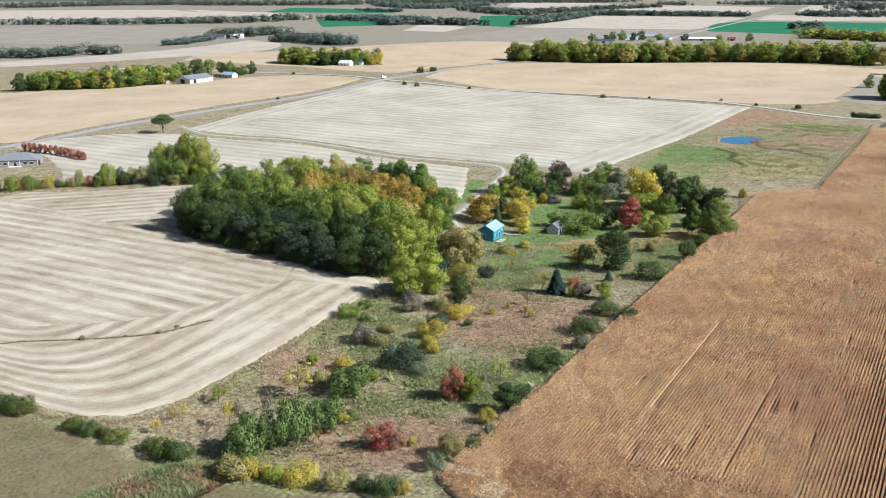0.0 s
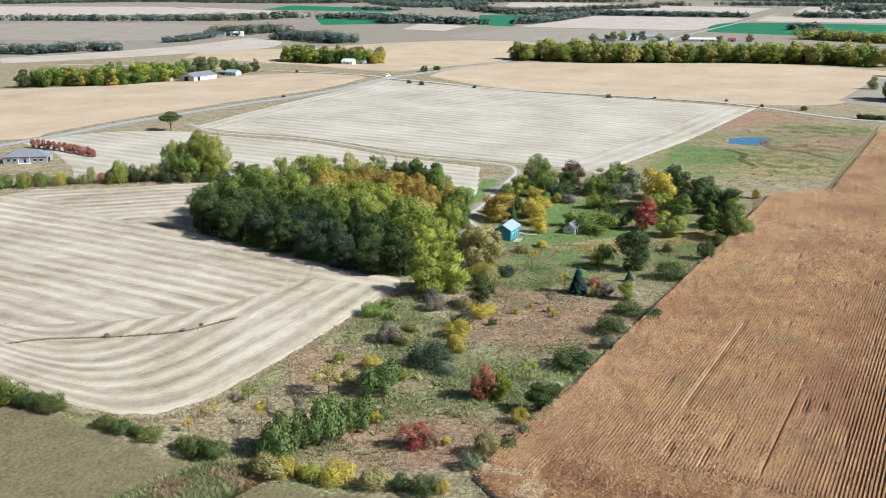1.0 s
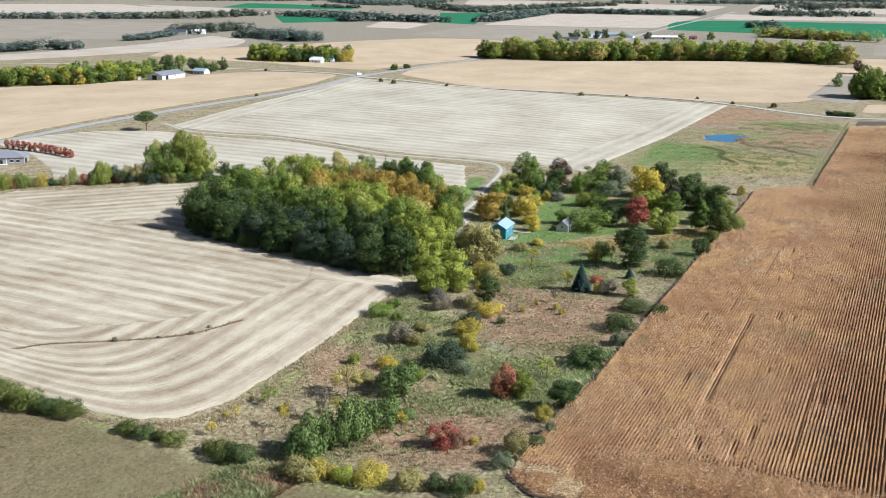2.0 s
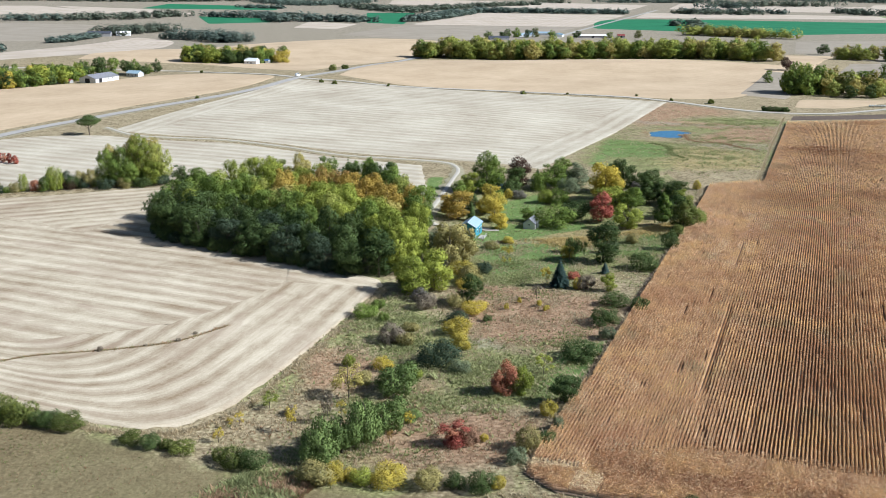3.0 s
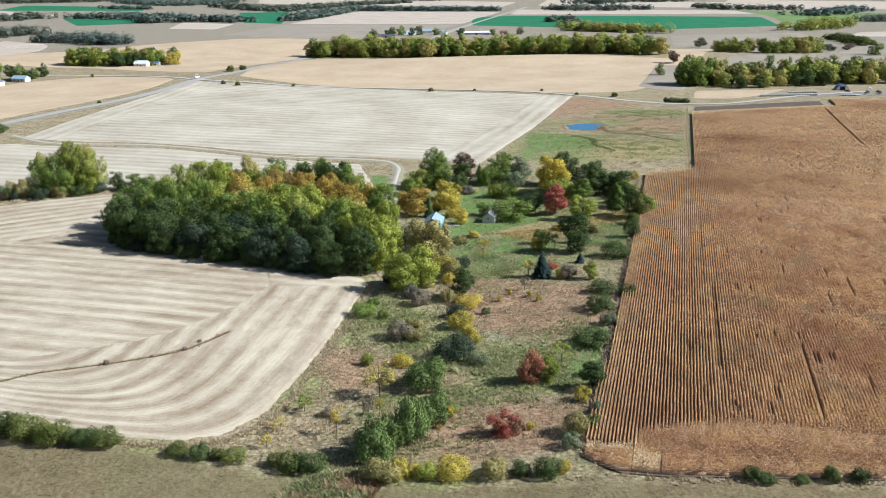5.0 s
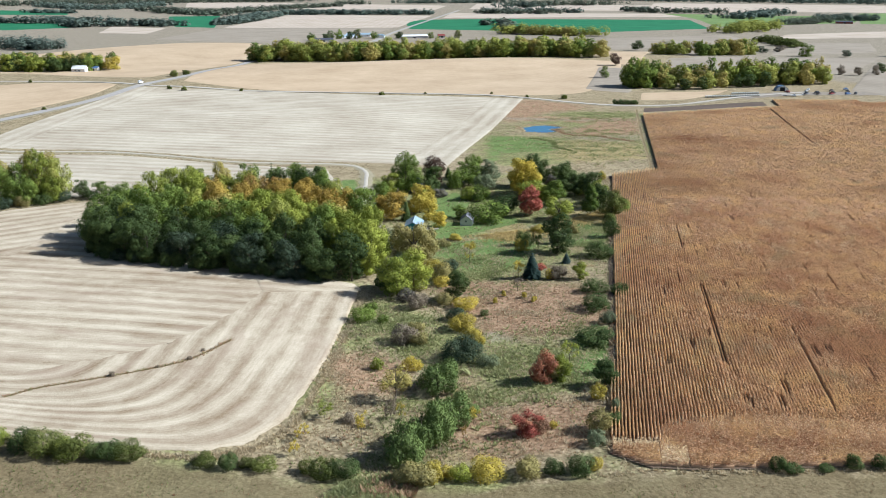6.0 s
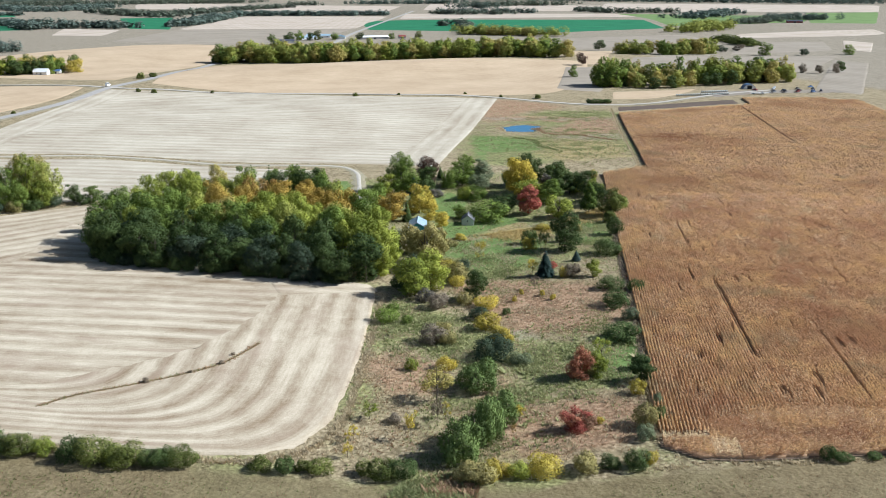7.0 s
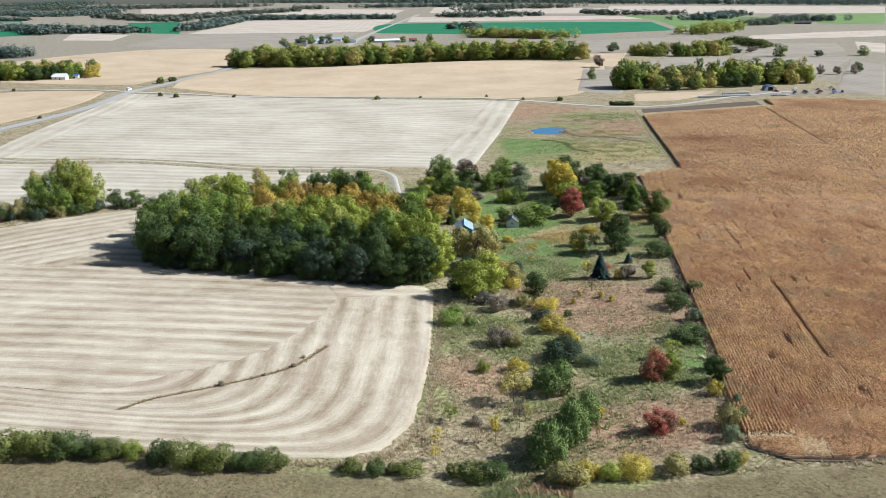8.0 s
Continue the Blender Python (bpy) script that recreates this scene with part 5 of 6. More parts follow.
belt([(-362, 876), (-330, 880), (-295, 886), (-270, 915), (-255, 945)], 40, 16, 15, ("g1", "yg", "yg", "g1"), "shelter belt round the farm", 10, 8)
belt([(-178, 1112), (-146, 1108), (-116, 1106), (-88, 1116)], 34, 17, 15, ("g1", "lime", "yg", "straw"), "heart of the round copse", 10, 9)
belt([(350, 780), (372, 782), (400, 768), (440, 764), (480, 764), (530, 752)], 36, 21, 17, ("g1", "lime", "yg", "straw", "yg"), "back of the grove by the farmyard", 7, 10)
belt([(545, 1050), (585, 1025), (664, 1030)], 40, 17, 15, ("lime", "g1", "lime", "straw"), "grove between fields turning yellow", 12, 7)
for x, y, h, w, hue in ((426, 938, 14, 12, "maroon"), (584, 1165, 14, 16, "dark"), (713, 991, 16, 20, "g1"), (759, 975, 9, 13, "dark2"), (822, 966, 12, 16, "g1"), (600, 800, 10, 9, "bare"), (612, 790, 9, 9, "bare"), (630, 786, 10, 9, "bare"), (650, 800, 11, 10, "dark"), (700, 1060, 9, 20, "dark2"), (740, 1075, 9, 18, "bare")):
    plant("far_broad", hue, x, y, h, w, "field trees", "alone between fields")


for x, y, h, w, hue in ((262, 1560, 14, 16, "dark"), (280, 1572, 16, 18, "g1"), (296, 1566, 13, 14, "dark"), (312, 1580, 15, 16, "moss"), (338, 1572, 12, 14, "g1"), (372, 1548, 12, 15, "dark"), (250, 1530, 12, 14, "dark"), (424, 1540, 10, 12, "g1"), (470, 1540, 12, 14, "moss"), (230, 1545, 13, 15, "g1")):
    plant("far_broad", hue, x, y, h, w, "trees of the distant farmyard", "round the distant farmyard")


def far_wood(points, width, h, hue, label, seed):
    """A distant line of woodland, too far to count its trees."""
    rng = np.random.default_rng(seed)
    run = sum(math.dist(a, b) for a, b in zip(points, points[1:]))
    away = max(q[1] for q in points) > 1900
    p, _ = curve(points, int(max(6, run / (5.5 if not away else 7.5) * (1 + width / 45))))
    vs, ns, fs, base = [], [], [], 0
    for x, y in p:
        x, y = x + rng.uniform(-width, width), y + rng.uniform(-width, width)
        k = rng.uniform(0.7, 1.2)
        r = 8.0 * k
        lumps = [(0, 0, h * 0.5 * k, r, h * 0.42 * k), (r * 0.6, 0, h * 0.4 * k, r * 0.6, h * 0.3 * k), (-r * 0.5, r * 0.4, h * 0.45 * k, r * 0.6, h * 0.3 * k)]
        v, f = leaves(rng, lumps, 38 if away else 130, 3.3 if away else 1.8, 0.0, 0.05, 0.8, 1.6)
        v, nrm = rounded(v, lumps)
        ns.append(nrm)
        v = v + np.array((x, y, height(x, y)))
        vs.append(v)
        fs.append(f + base)
        base += len(v)
    me = mesh_of("far_wood", np.vstack(vs), np.vstack(fs), LEAF[hue])
    soften(me, np.vstack(ns))
    tagged(new("far_wood", me), label, "woodland", kind="stuff")


for i, (pts, width, h) in enumerate((
        ([(-568, 1268), (-522, 1261), (-488, 1306), (-435, 1315)], 14, 14),
        ([(-424, 1505), (-400, 1544), (-390, 1632)], 8, 10),
        ([(-383, 1696), (-346, 1763), (-298, 1833)], 30, 16),
        ([(-258, 1587), (-208, 1551), (-152, 1471)], 22, 17),
        ([(-987, 2287), (-879, 2301), (-756, 2283), (-603, 2291)], 20, 16),
        ([(-612, 2322), (-483, 2334), (-365, 2521)], 40, 18),
        ([(-300, 2473), (-142, 2346), (-120, 2190), (-9, 2202), (69, 2134)], 24, 17),
        ([(-257, 3208), (-151, 3070)], 30, 12),
        ([(122, 3014), (180, 2848), (231, 2699)], 40, 16),
        ([(162, 2177), (225, 2320), (329, 2637)], 16, 15),
        ([(399, 2712), (608, 2628), (764, 2558)], 24, 15),
        ([(899, 2574), (1078, 2461)], 24, 15),
        ([(1080, 3768), (1459, 3663)], 60, 18),
        ([(1207, 3067), (1305, 2985)], 40, 22),
        ([(-1679, 3798), (-1271, 4215), (-559, 4027), (29, 4264), (746, 4271)], 90, 24),
        ([(-195, 2497), (-124, 2411), (-66, 2399)], 24, 15),
        ([(-126, 2160), (-50, 2210), (67, 2151)], 20, 17),
        ([(70, 3202), (168, 2894), (256, 2869), (493, 3197), (718, 3445)], 30, 17),
        ([(155, 2140), (255, 2317), (425, 2774)], 14, 15),
        ([(447, 2807), (616, 2657), (792, 2607)], 20, 13),
        ([(803, 3740), (870, 3666)], 40, 20),
        ([(-225, 3886), (-51, 3436), (151, 3848)], 60, 18),
        ([(971, 2676), (1198, 2521)], 20, 15),
        ([(1389, 2600), (1383, 2406), (1519, 2336)], 24, 17),
        ([(1299, 2003), (1389, 2016), (1626, 2231)], 40, 16),
        ([(951, 1495), (1002, 1506), (1128, 1628)], 30, 18),
        ([(1253, 1723), (1368, 1736)], 24, 14),
        ([(1456, 1865), (1551, 1781)], 30, 16),
        ([(579, 1629), (628, 1572), (691, 1486)], 16, 17),
        ([(1280, 3215), (1653, 3207)], 60, 22),
        ([(-247, 4894), (433, 5649), (1684, 4324), (2700, 2752)], 120, 26),
        ([(-173, 1491), (-152, 1485)], 20, 18),
        ([(664, 1924), (710, 1918), (597, 1620)], 10, 14),
        ([(605, 1619), (670, 1519)], 16, 16),
        ([(858, 1274), (850, 1211), (813, 1143)], 14, 10))):
    # most woods take the two hues with haze in their colour
    tone = {28: "lime", 33: "straw", 25: "lime", 34: "moss"}.get(i, ("dull", "dull", "dull2")[i % 3])
    far_wood(pts, width, h, tone, "distant woodland in autumn %s" % HUES[tone][2], 40 + i)

# ---- rough growth: tufts of grass and weeds, far too many to count ----
TUFT = {"tan": foliage("tuft_tan", (0.330, 0.260, 0.148), (0.700, 0.585, 0.385), thin=0.5), "green": foliage("tuft_green", (0.130, 0.155, 0.055), (0.390, 0.405, 0.170), thin=0.5),
        "rust": foliage("tuft_rust", (0.230, 0.140, 0.078), (0.520, 0.350, 0.210), thin=0.5), "reed": foliage("tuft_reed", (0.400, 0.300, 0.110), (0.800, 0.640, 0.300), thin=0.5),
        "sedge": foliage("tuft_sedge", (0.190, 0.210, 0.085), (0.470, 0.470, 0.220), thin=0.5)}


def tufts(name, places, tall, hue, label, seed, blades=5):
    """Leaning blades fanned out from every place."""
    rng = np.random.default_rng(seed)
    p = np.repeat(np.asarray(places, float), blades, axis=0)
    m = len(p)
    h = np.repeat(rng.gamma(12.0, tall / 12.0, len(places)), blades)
    a = rng.uniform(0, 2 * math.pi, m)
    lean = np.stack([np.cos(a), np.sin(a)], 1)
    side = np.stack([-np.sin(a), np.cos(a)], 1)
    wide = h * rng.uniform(0.14, 0.34, m)
    root = p + lean * (0.12 * h)[:, None]
    z = heights(p[:, 0], p[:, 1]) - 0.22
    tip = p + lean * (h * rng.uniform(0.5, 1.5, m))[:, None]
    v = np.stack([np.column_stack([root - side * wide[:, None], z]), np.column_stack([root + side * wide[:, None], z]), np.column_stack([tip, z + 0.2 + h * rng.uniform(0.45, 0.85, m)])], 1).reshape(-1, 3)
    tagged(new(name, mesh_of(name, v, np.arange(len(v)).reshape(-1, 3), TUFT[hue])), label, "grass", kind="stuff")


ROUGH = [(-92, 201), (-72, 197), (-60, 208), (-48, 232), (-32, 268), (-18, 296), (-2, 312), (6, 350), (20, 352), (70, 352), (110, 372), (84, 324), (57, 276), (26, 222), (-2, 172), (6, 163), (-20, 167), (-44, 172), (-62, 184)]


def strewn(area, n, seed, keep=None):
    rng = random.Random(seed)
    xs, ys = [q[0] for q in area], [q[1] for q in area]
    out = []
    while len(out) < n:
        x, y = rng.uniform(min(xs), max(xs)), rng.uniform(min(ys), max(ys))
        if math.hypot(x - 181, y - 598) < float(pond_reach(math.atan2(y - 598, x - 181))) + 1.0:
            continue
        if inside_area(x, y, area) and (keep is None or rng.random() < keep(x, y)):
            out.append((x, y))
    return out


def near_any(blobs):
    return lambda x, y: max(math.exp(-(((x - a) / r) ** 2 + ((y - b) / s) ** 2)) for a, b, r, s in blobs)


def clumped(seed):
    """Growth in clumps a few metres across."""
    return lambda x, y: min(1.0, max(0.06, 0.35 + 0.9 * float(wobble(x * 0.45, y * 0.4, seed))))


GREEN_SPOTS = [(28, 232, 10, 16), (-24, 268, 13, 16), (-14, 246, 12, 24), (-30, 205, 10, 14), (4, 216, 14, 16), (72, 318, 14, 26), (20, 305, 26, 22), (-36, 186, 14, 8), (10, 335, 20, 14), (80, 345, 20, 16)]
RUST_SPOTS = [(22, 262, 22, 22), (-8, 188, 18, 13), (-42, 226, 10, 22), (-52, 200, 10, 8)]
tufts("rough_grass", strewn(ROUGH, 19000, 1, clumped(1)), 0.36, "tan", "dry tan grass tufts across the meadow", 1)
tufts("rough_grass", strewn(ROUGH, 9000, 2, lambda x, y: near_any(GREEN_SPOTS)(x, y) * clumped(2)(x, y)), 0.46, "green", "green weed tufts in the damp hollow", 2)
tufts("rough_grass", strewn(ROUGH, 2600, 3, near_any(RUST_SPOTS)), 0.32, "rust", "rust-brown weed tufts on the dry bank", 3)
tufts("reeds", strewn(ROUGH, 3400, 4, near_any([(55, 354, 9, 10), (85, 363, 14, 8)])), 0.75, "reed", "pale golden reeds and tall dry grass", 4)
TUSSOCKS = [(6, 222, 14, 16), (-6, 226, 12, 14), (-20, 258, 10, 22), (80, 340, 14, 12), (14, 310, 14, 14), (-14, 208, 12, 10)]
tufts("sedge", strewn(ROUGH, 5200, 31, lambda x, y: near_any(TUSSOCKS)(x, y) * clumped(5)(x, y)), 0.62, "sedge", "pale green sedge tussocks in the damp hollow", 31, 6)
tufts("lawn_weeds", strewn([(-2, 350), (120, 350), (132, 420), (110, 446), (30, 446), (14, 400)], 4500, 5), 0.35, "green", "green grass tufts between the farmstead's trees", 5)
tufts("lawn_weeds", strewn([(-2, 350), (120, 350), (132, 420), (110, 446), (30, 446), (14, 400)], 1800, 6), 0.4, "tan", "dry grass tufts between the farmstead's trees", 6)
WET_SEDGE = near_any([(170, 505, 30, 34), (240, 630, 30, 24), (206, 560, 20, 30)])
WET = [(80, 480), (128, 448), (168, 440), (284, 655), (236, 728), (204, 690), (160, 622), (118, 545)]
tufts("meadow_grass", strewn(WET, 5000, 7, clumped(3)), 0.5, "tan", "dry tussocks on the wet meadow", 7)
tufts("meadow_grass", strewn(WET, 4200, 8, near_any([(185, 535, 46, 40), (145, 560, 30, 40), (150, 600, 24, 40), (250, 640, 36, 30)])), 0.45, "green", "green tussocks on the wet meadow", 8)
tufts("sedge", strewn(WET, 4200, 32, lambda x, y: WET_SEDGE(x, y) * clumped(6)(x, y)), 0.75, "sedge", "pale sedge tussocks on the wet meadow", 32, 4)
tufts("reeds", [(181 + (float(pond_reach(a)) + random.Random(i).uniform(1.2, 4.6)) * math.cos(a), 598 + (float(pond_reach(a)) + random.Random(i).uniform(1.2, 4.6)) * math.sin(a)) for i, a in enumerate(np.linspace(0, 6.28, 520))], 0.4, "rust", "brown reeds ringing the pond", 9)
FRONT = [(-220, 262), (-150, 222), (-92, 194), (-62, 180), (-30, 160), (0, 155), (60, 135), (60, 100), (-20, 120), (-120, 130), (-220, 190)]
tufts("pasture_grass", strewn(FRONT, 5000, 10), 0.17, "rust", "short grazed pasture grass, brown and patchy", 10)
tufts("pasture_grass", strewn(FRONT, 2500, 11, near_any([(-54, 172, 12, 8), (-120, 200, 40, 20), (-30, 150, 30, 12)])), 0.22, "green", "short green pasture grass", 11)


def along(points, n, spread, seed):
    rng = random.Random(seed)
    p, _ = curve(points, n)
    return [(x + rng.gauss(0, spread), y + rng.gauss(0, spread)) for x, y in p]


EDGE_A = [(-146, 234), (-92, 202), (-74, 198), (-60, 208), (-48, 231), (-32, 266), (-19, 296)]
tufts("edge_grass", along(EDGE_A, 2600, 0.7, 12), 0.5, "tan", "dry grass along the stubble's edge", 12)
tufts("edge_grass", along([(0, 173), (28, 221), (59, 275), (86, 325), (114, 371), (135, 424)], 2800, 1.0, 13), 0.8, "tan", "dry grass along the corn's edge", 13)
tufts("edge_grass", along([(-10, 163), (4, 160), (20, 153), (60, 140)], 600, 0.8, 14), 0.4, "tan", "weedy fence line below the corn", 14)
tufts("edge_grass", along([(144, 430), (157, 419), (224, 541), (289, 659)], 1500, 0.35, 15), 0.6, "tan", "dark dry weeds along the corn's far edge", 15)
DITCH = [(-121, 241), (-114, 244), (-106, 245), (-97, 246), (-86, 248), (-78, 251), (-72, 256), (-66, 262)]
strip("ditch", DITCH, 0.9, 80, GROUND, 0.14, "shallow grassy ditch across the stubble", "ditch", 0.06, 0.4)
tufts("ditch_weeds", along(DITCH, 900, 0.36, 16), 0.45, "rust", "brown weeds in the field ditch", 16)
tufts("ditch_weeds", along(DITCH, 350, 0.4, 17), 0.45, "green", "green weeds in the field ditch", 17)
for x, y, h in ((-97, 246, 1.4), (-78, 251, 1.2), (-74, 256, 1.0), (-86, 248, 0.9)):
    plant("bush", "bare", x, y, h, h * 1.3, "", "in the field ditch")
tufts("lane_grass", along(LANE[3:], 1500, 3.4, 18), 0.3, "tan", "uncut dry grass beside the lane", 18)
tufts("hedge_grass", along([(-225, 428), (-192, 441), (-160, 449), (-120, 458), (-96, 460)], 900, 1.6, 19), 0.5, "tan", "dry grass under the hedgerow", 19)


THICKET = [(-46, 180), (-41, 174), (-47, 165), (-54, 158), (-72, 154), (-68, 164), (-62, 172), (-55, 179)]
tufts("thicket_weeds", strewn(THICKET, 2600, 41, clumped(7)), 0.95, "sedge", "tall pale weeds in a ragged thicket", 41, 6)
tufts("thicket_weeds", strewn(THICKET, 1500, 42, clumped(8)), 0.80, "rust", "brown weed stems in a ragged thicket", 42, 5)
tufts("thicket_weeds", strewn(THICKET, 1200, 43, clumped(9)), 0.70, "green", "green weeds in a ragged thicket", 43, 5)
tufts("creek_weeds", along([(191, 593), (185, 570), (188, 560), (198, 554), (201, 540), (206, 520)], 420, 1.0, 21), 0.8, "rust", "dark weeds along a winding creek", 21)
tufts("creek_weeds", along([(157, 558), (162, 541), (154, 517), (155, 500)], 420, 1.0, 22), 0.8, "green", "dark weeds along a winding creek", 22)
# ---- the pond ----
def build_pond():
    s = Shade("pond_water", 0.06, 0.5)
    v = s.coords()
    s.bump(s.noise(v, 1.2, 2.0), 0.05, 0.05)
    water = s.done((0.024, 0.155, 0.285))
    n = 72
    ring = [(181 + (float(pond_reach(a)) + 2.0) * math.cos(a), 598 + (float(pond_reach(a)) + 2.0) * math.sin(a)) for a in np.linspace(0, 2 * math.pi, n, endpoint=False)]
    z = height(181, 598) - 0.36
    verts = [(181, 598, z)] + [(x, y, z) for x, y in ring] + [(x, y, z - 0.9) for x, y in ring]
    faces = [(0, 1 + i, 1 + (i + 1) % n) for i in range(n)] + [(1 + i, 1 + n + i, 1 + n + (i + 1) % n, 1 + (i + 1) % n) for i in range(n)]
    tagged(new("pond", mesh_of("pond", verts, faces, water)), "small blue pond in the wet meadow", "pond", kind="structure")


build_pond()

# ---- buildings ----
TEAL = plain("teal_siding", (0.05, 0.24, 0.30), 0.6, 0.10, 0.8)
METAL = plain("pale_metal_roof", (0.33, 0.43, 0.49), 0.5, 0.06, 0.7)
WHITE = plain("white_siding", (0.78, 0.78, 0.76), 0.6, 0.06, 0.6)
GREYW = plain("weathered_grey_boards", (0.30, 0.29, 0.28), 0.85, 0.2, 2.0)
GREYR = plain("grey_shingles", (0.22, 0.22, 0.23), 0.85, 0.15, 1.5)
DARKM = plain("dark_opening", (0.02, 0.02, 0.022), 0.7, 0.1)
DARKR = plain("dark_slate_roof", (0.07, 0.075, 0.09), 0.7, 0.15, 1.0)
REDP = plain("barn_red", (0.24, 0.06, 0.05), 0.7, 0.15, 0.8)
BLUE = plain("blue_sheet_metal", (0.10, 0.17, 0.32), 0.5, 0.1, 0.5)
BEIGE = plain("beige_siding", (0.30, 0.275, 0.255), 0.7, 0.08, 0.6)
TIMBER = plain("bleached_timber", (0.50, 0.46, 0.40), 0.85, 0.2, 2.0)
RUBBER = plain("tyre_rubber", (0.02, 0.02, 0.02), 0.9, 0.1)
STEEL = plain("rusty_steel", (0.10, 0.085, 0.075), 0.7, 0.35, 1.5)


def box(bm, x0, x1, y0, y1, z0, z1):
    made = bmesh.ops.create_cube(bm, size=1.0)["verts"]
    for v in made:
        v.co = ((x0 + x1) / 2 + v.co.x * (x1 - x0), (y0 + y1) / 2 + v.co.y * (y1 - y0), (z0 + z1) / 2 + v.co.z * (z1 - z0))
    return bm


def boxes(*spans):
    bm = bmesh.new()
    for s in spans:
        box(bm, *s)
    return bm


def prism(profile, x0, x1):
    """A solid whose cross-section (y, z) runs from x0 to x1."""
    bm = bmesh.new()
    a, b = [bm.verts.new((x0, y, z)) for y, z in profile], [bm.verts.new((x1, y, z)) for y, z in profile]
    bm.faces.new(a[::-1])
    bm.faces.new(b)
    n = len(profile)
    for i in range(n):
        bm.faces.new((a[i], a[(i + 1) % n], b[(i + 1) % n], b[i]))
    bmesh.ops.recalc_face_normals(bm, faces=bm.faces)
    return bm


def building(name, x, y, way, L, W, eave, ridge, wall, roof, label, category, doors=(), windows=(), over=0.4):
    """A gabled building on its base. way: direction of the ridge. doors and windows: (side, along, width, height, sill), side 'f' the long wall
    on the right of the ridge's direction, 'b' the other, 's' and 'e' the gable ends."""
    root = new(name)
    t = 0.2
    h, w = L / 2, W / 2
    part("wall", boxes((-h, h, -w, -w + t, -0.6, eave)), wall, root)
    part("wall", boxes((-h, h, w - t, w, -0.6, eave)), wall, root)
    gable = [(-w + t, -0.6), (w - t, -0.6), (w - t, eave), (0, ridge - 0.08), (-w + t, eave)]
    part("gable_wall", prism(gable, -h, -h + t), wall, root)
    part("gable_wall", prism(gable, h - t, h), wall, root)
    rise, run = ridge - eave, w
    k = rise / run
    for s in (-1, 1):
        slope = [(s * (w + over), eave - over * k), (0, ridge), (0, ridge + 0.16), (s * (w + over), eave - over * k + 0.16)]
        slab = part("roof_slope", prism(slope, -h - over, h + over), roof, root)
        ribs = bmesh.new()
        n = max(3, int(L / 1.2))
        for i in range(n + 1):
            q = -h - over + (L + 2 * over - 0.06) * i / n
            seam = [(s * (w + over), eave - over * k + 0.165), (0, ridge + 0.165), (0, ridge + 0.21), (s * (w + over), eave - over * k + 0.21)]
            add = prism(seam, q, q + 0.06)
            me = bpy.data.meshes.new("seam")
            add.to_mesh(me)
            add.free()
            ribs.from_mesh(me)
            bpy.data.meshes.remove(me)
        part("seams", ribs, roof, slab)
    part("ridge_cap", prism([(-0.25, ridge + 0.12), (0.25, ridge + 0.12), (0, ridge + 0.30)], -h - over, h + over), roof, root)

    def opening(kind, side, at, width, tall, sill):
        out = 0.06
        if side in "fb":
            s = -1 if side == "f" else 1
            f = lambda g, z0, z1, a0, a1: boxes((at + a0, at + a1, min(s * w, s * (w + g)), max(s * w, s * (w + g)), z0, z1))
        else:
            s = -1 if side == "s" else 1
            f = lambda g, z0, z1, a0, a1: boxes((min(s * h, s * (h + g)), max(s * h, s * (h + g)), at + a0, at + a1, z0, z1))
        leaf = part(kind, f(out, sill, sill + tall, -width / 2, width / 2), DARKM if kind == "door" else GLASS, root)
        for z0, z1, a0, a1 in ((sill, sill + tall, -width / 2 - 0.12, -width / 2), (sill, sill + tall, width / 2, width / 2 + 0.12), (sill + tall, sill + tall + 0.12, -width / 2 - 0.12, width / 2 + 0.12)):
            part("frame", f(out + 0.04, z0, z1, a0, a1), WHITE, leaf)
    for d in doors:
        opening("door", *d)
    for d in windows:
        opening("window", *d)
    root.matrix_world = pose(x, y, height(x, y) - 0.05, 0, 0, math.degrees(math.atan2(way[1], way[0])))
    return tagged(root, label, category)


glass = Shade("window_glass", 0.08, 0.6)
GLASS = glass.done((0.03, 0.04, 0.05))

BARNW = plain("dusty_white_siding", (0.56, 0.55, 0.52), 0.7, 0.12, 0.5)
building("teal_house", 17.9, 362.5, (0.39, 0.92), 10.5, 6.2, 4.0, 5.7, TEAL, METAL, "small teal house with a pale metal roof on the lawn", "house",
         doors=(("f", 1.2, 1.1, 2.1, 0.3),), windows=(("f", -2.6, 1.2, 1.1, 1.4), ("f", 3.6, 1.0, 1.1, 1.4), ("s", 0.6, 1.2, 1.1, 1.4)))


def deck():
    root = new("wooden_deck")
    for i in range(9):
        part("board", boxes((-2.6, 2.6, -1.2 + i * 0.27, -0.96 + i * 0.27, 0.42, 0.5)), TIMBER, root)
    for x in (-2.5, 0, 2.5):
        for y in (-1.1, 1.1):
            part("post", boxes((x - 0.06, x + 0.06, y - 0.06, y + 0.06, -0.5, 1.35 if y < 0 else 0.42)), TIMBER, root)
    part("rail", boxes((-2.6, 2.6, -1.16, -1.06, 1.32, 1.42)), TIMBER, root)
    root.matrix_world = pose(21.4, 356.6, height(21.4, 356.6) - 0.2, 0, 0, 67 )
    tagged(root, "bleached timber deck beside the teal house", "deck")


deck()
# the open doorways are near-black sheets standing for the shade inside
building("garden_shed", 44.0, 373.0, (0.47, 0.88), 6.4, 4.8, 2.3, 4.1, BARNW, GREYR, "weathered white shed with open doorways on the lawn", "shed",
         doors=(("f", -1.3, 1.3, 1.9, 0.0), ("f", 1.3, 1.3, 1.9, 0.0)), windows=(("s", 0.0, 0.7, 0.7, 1.5),), over=0.3)
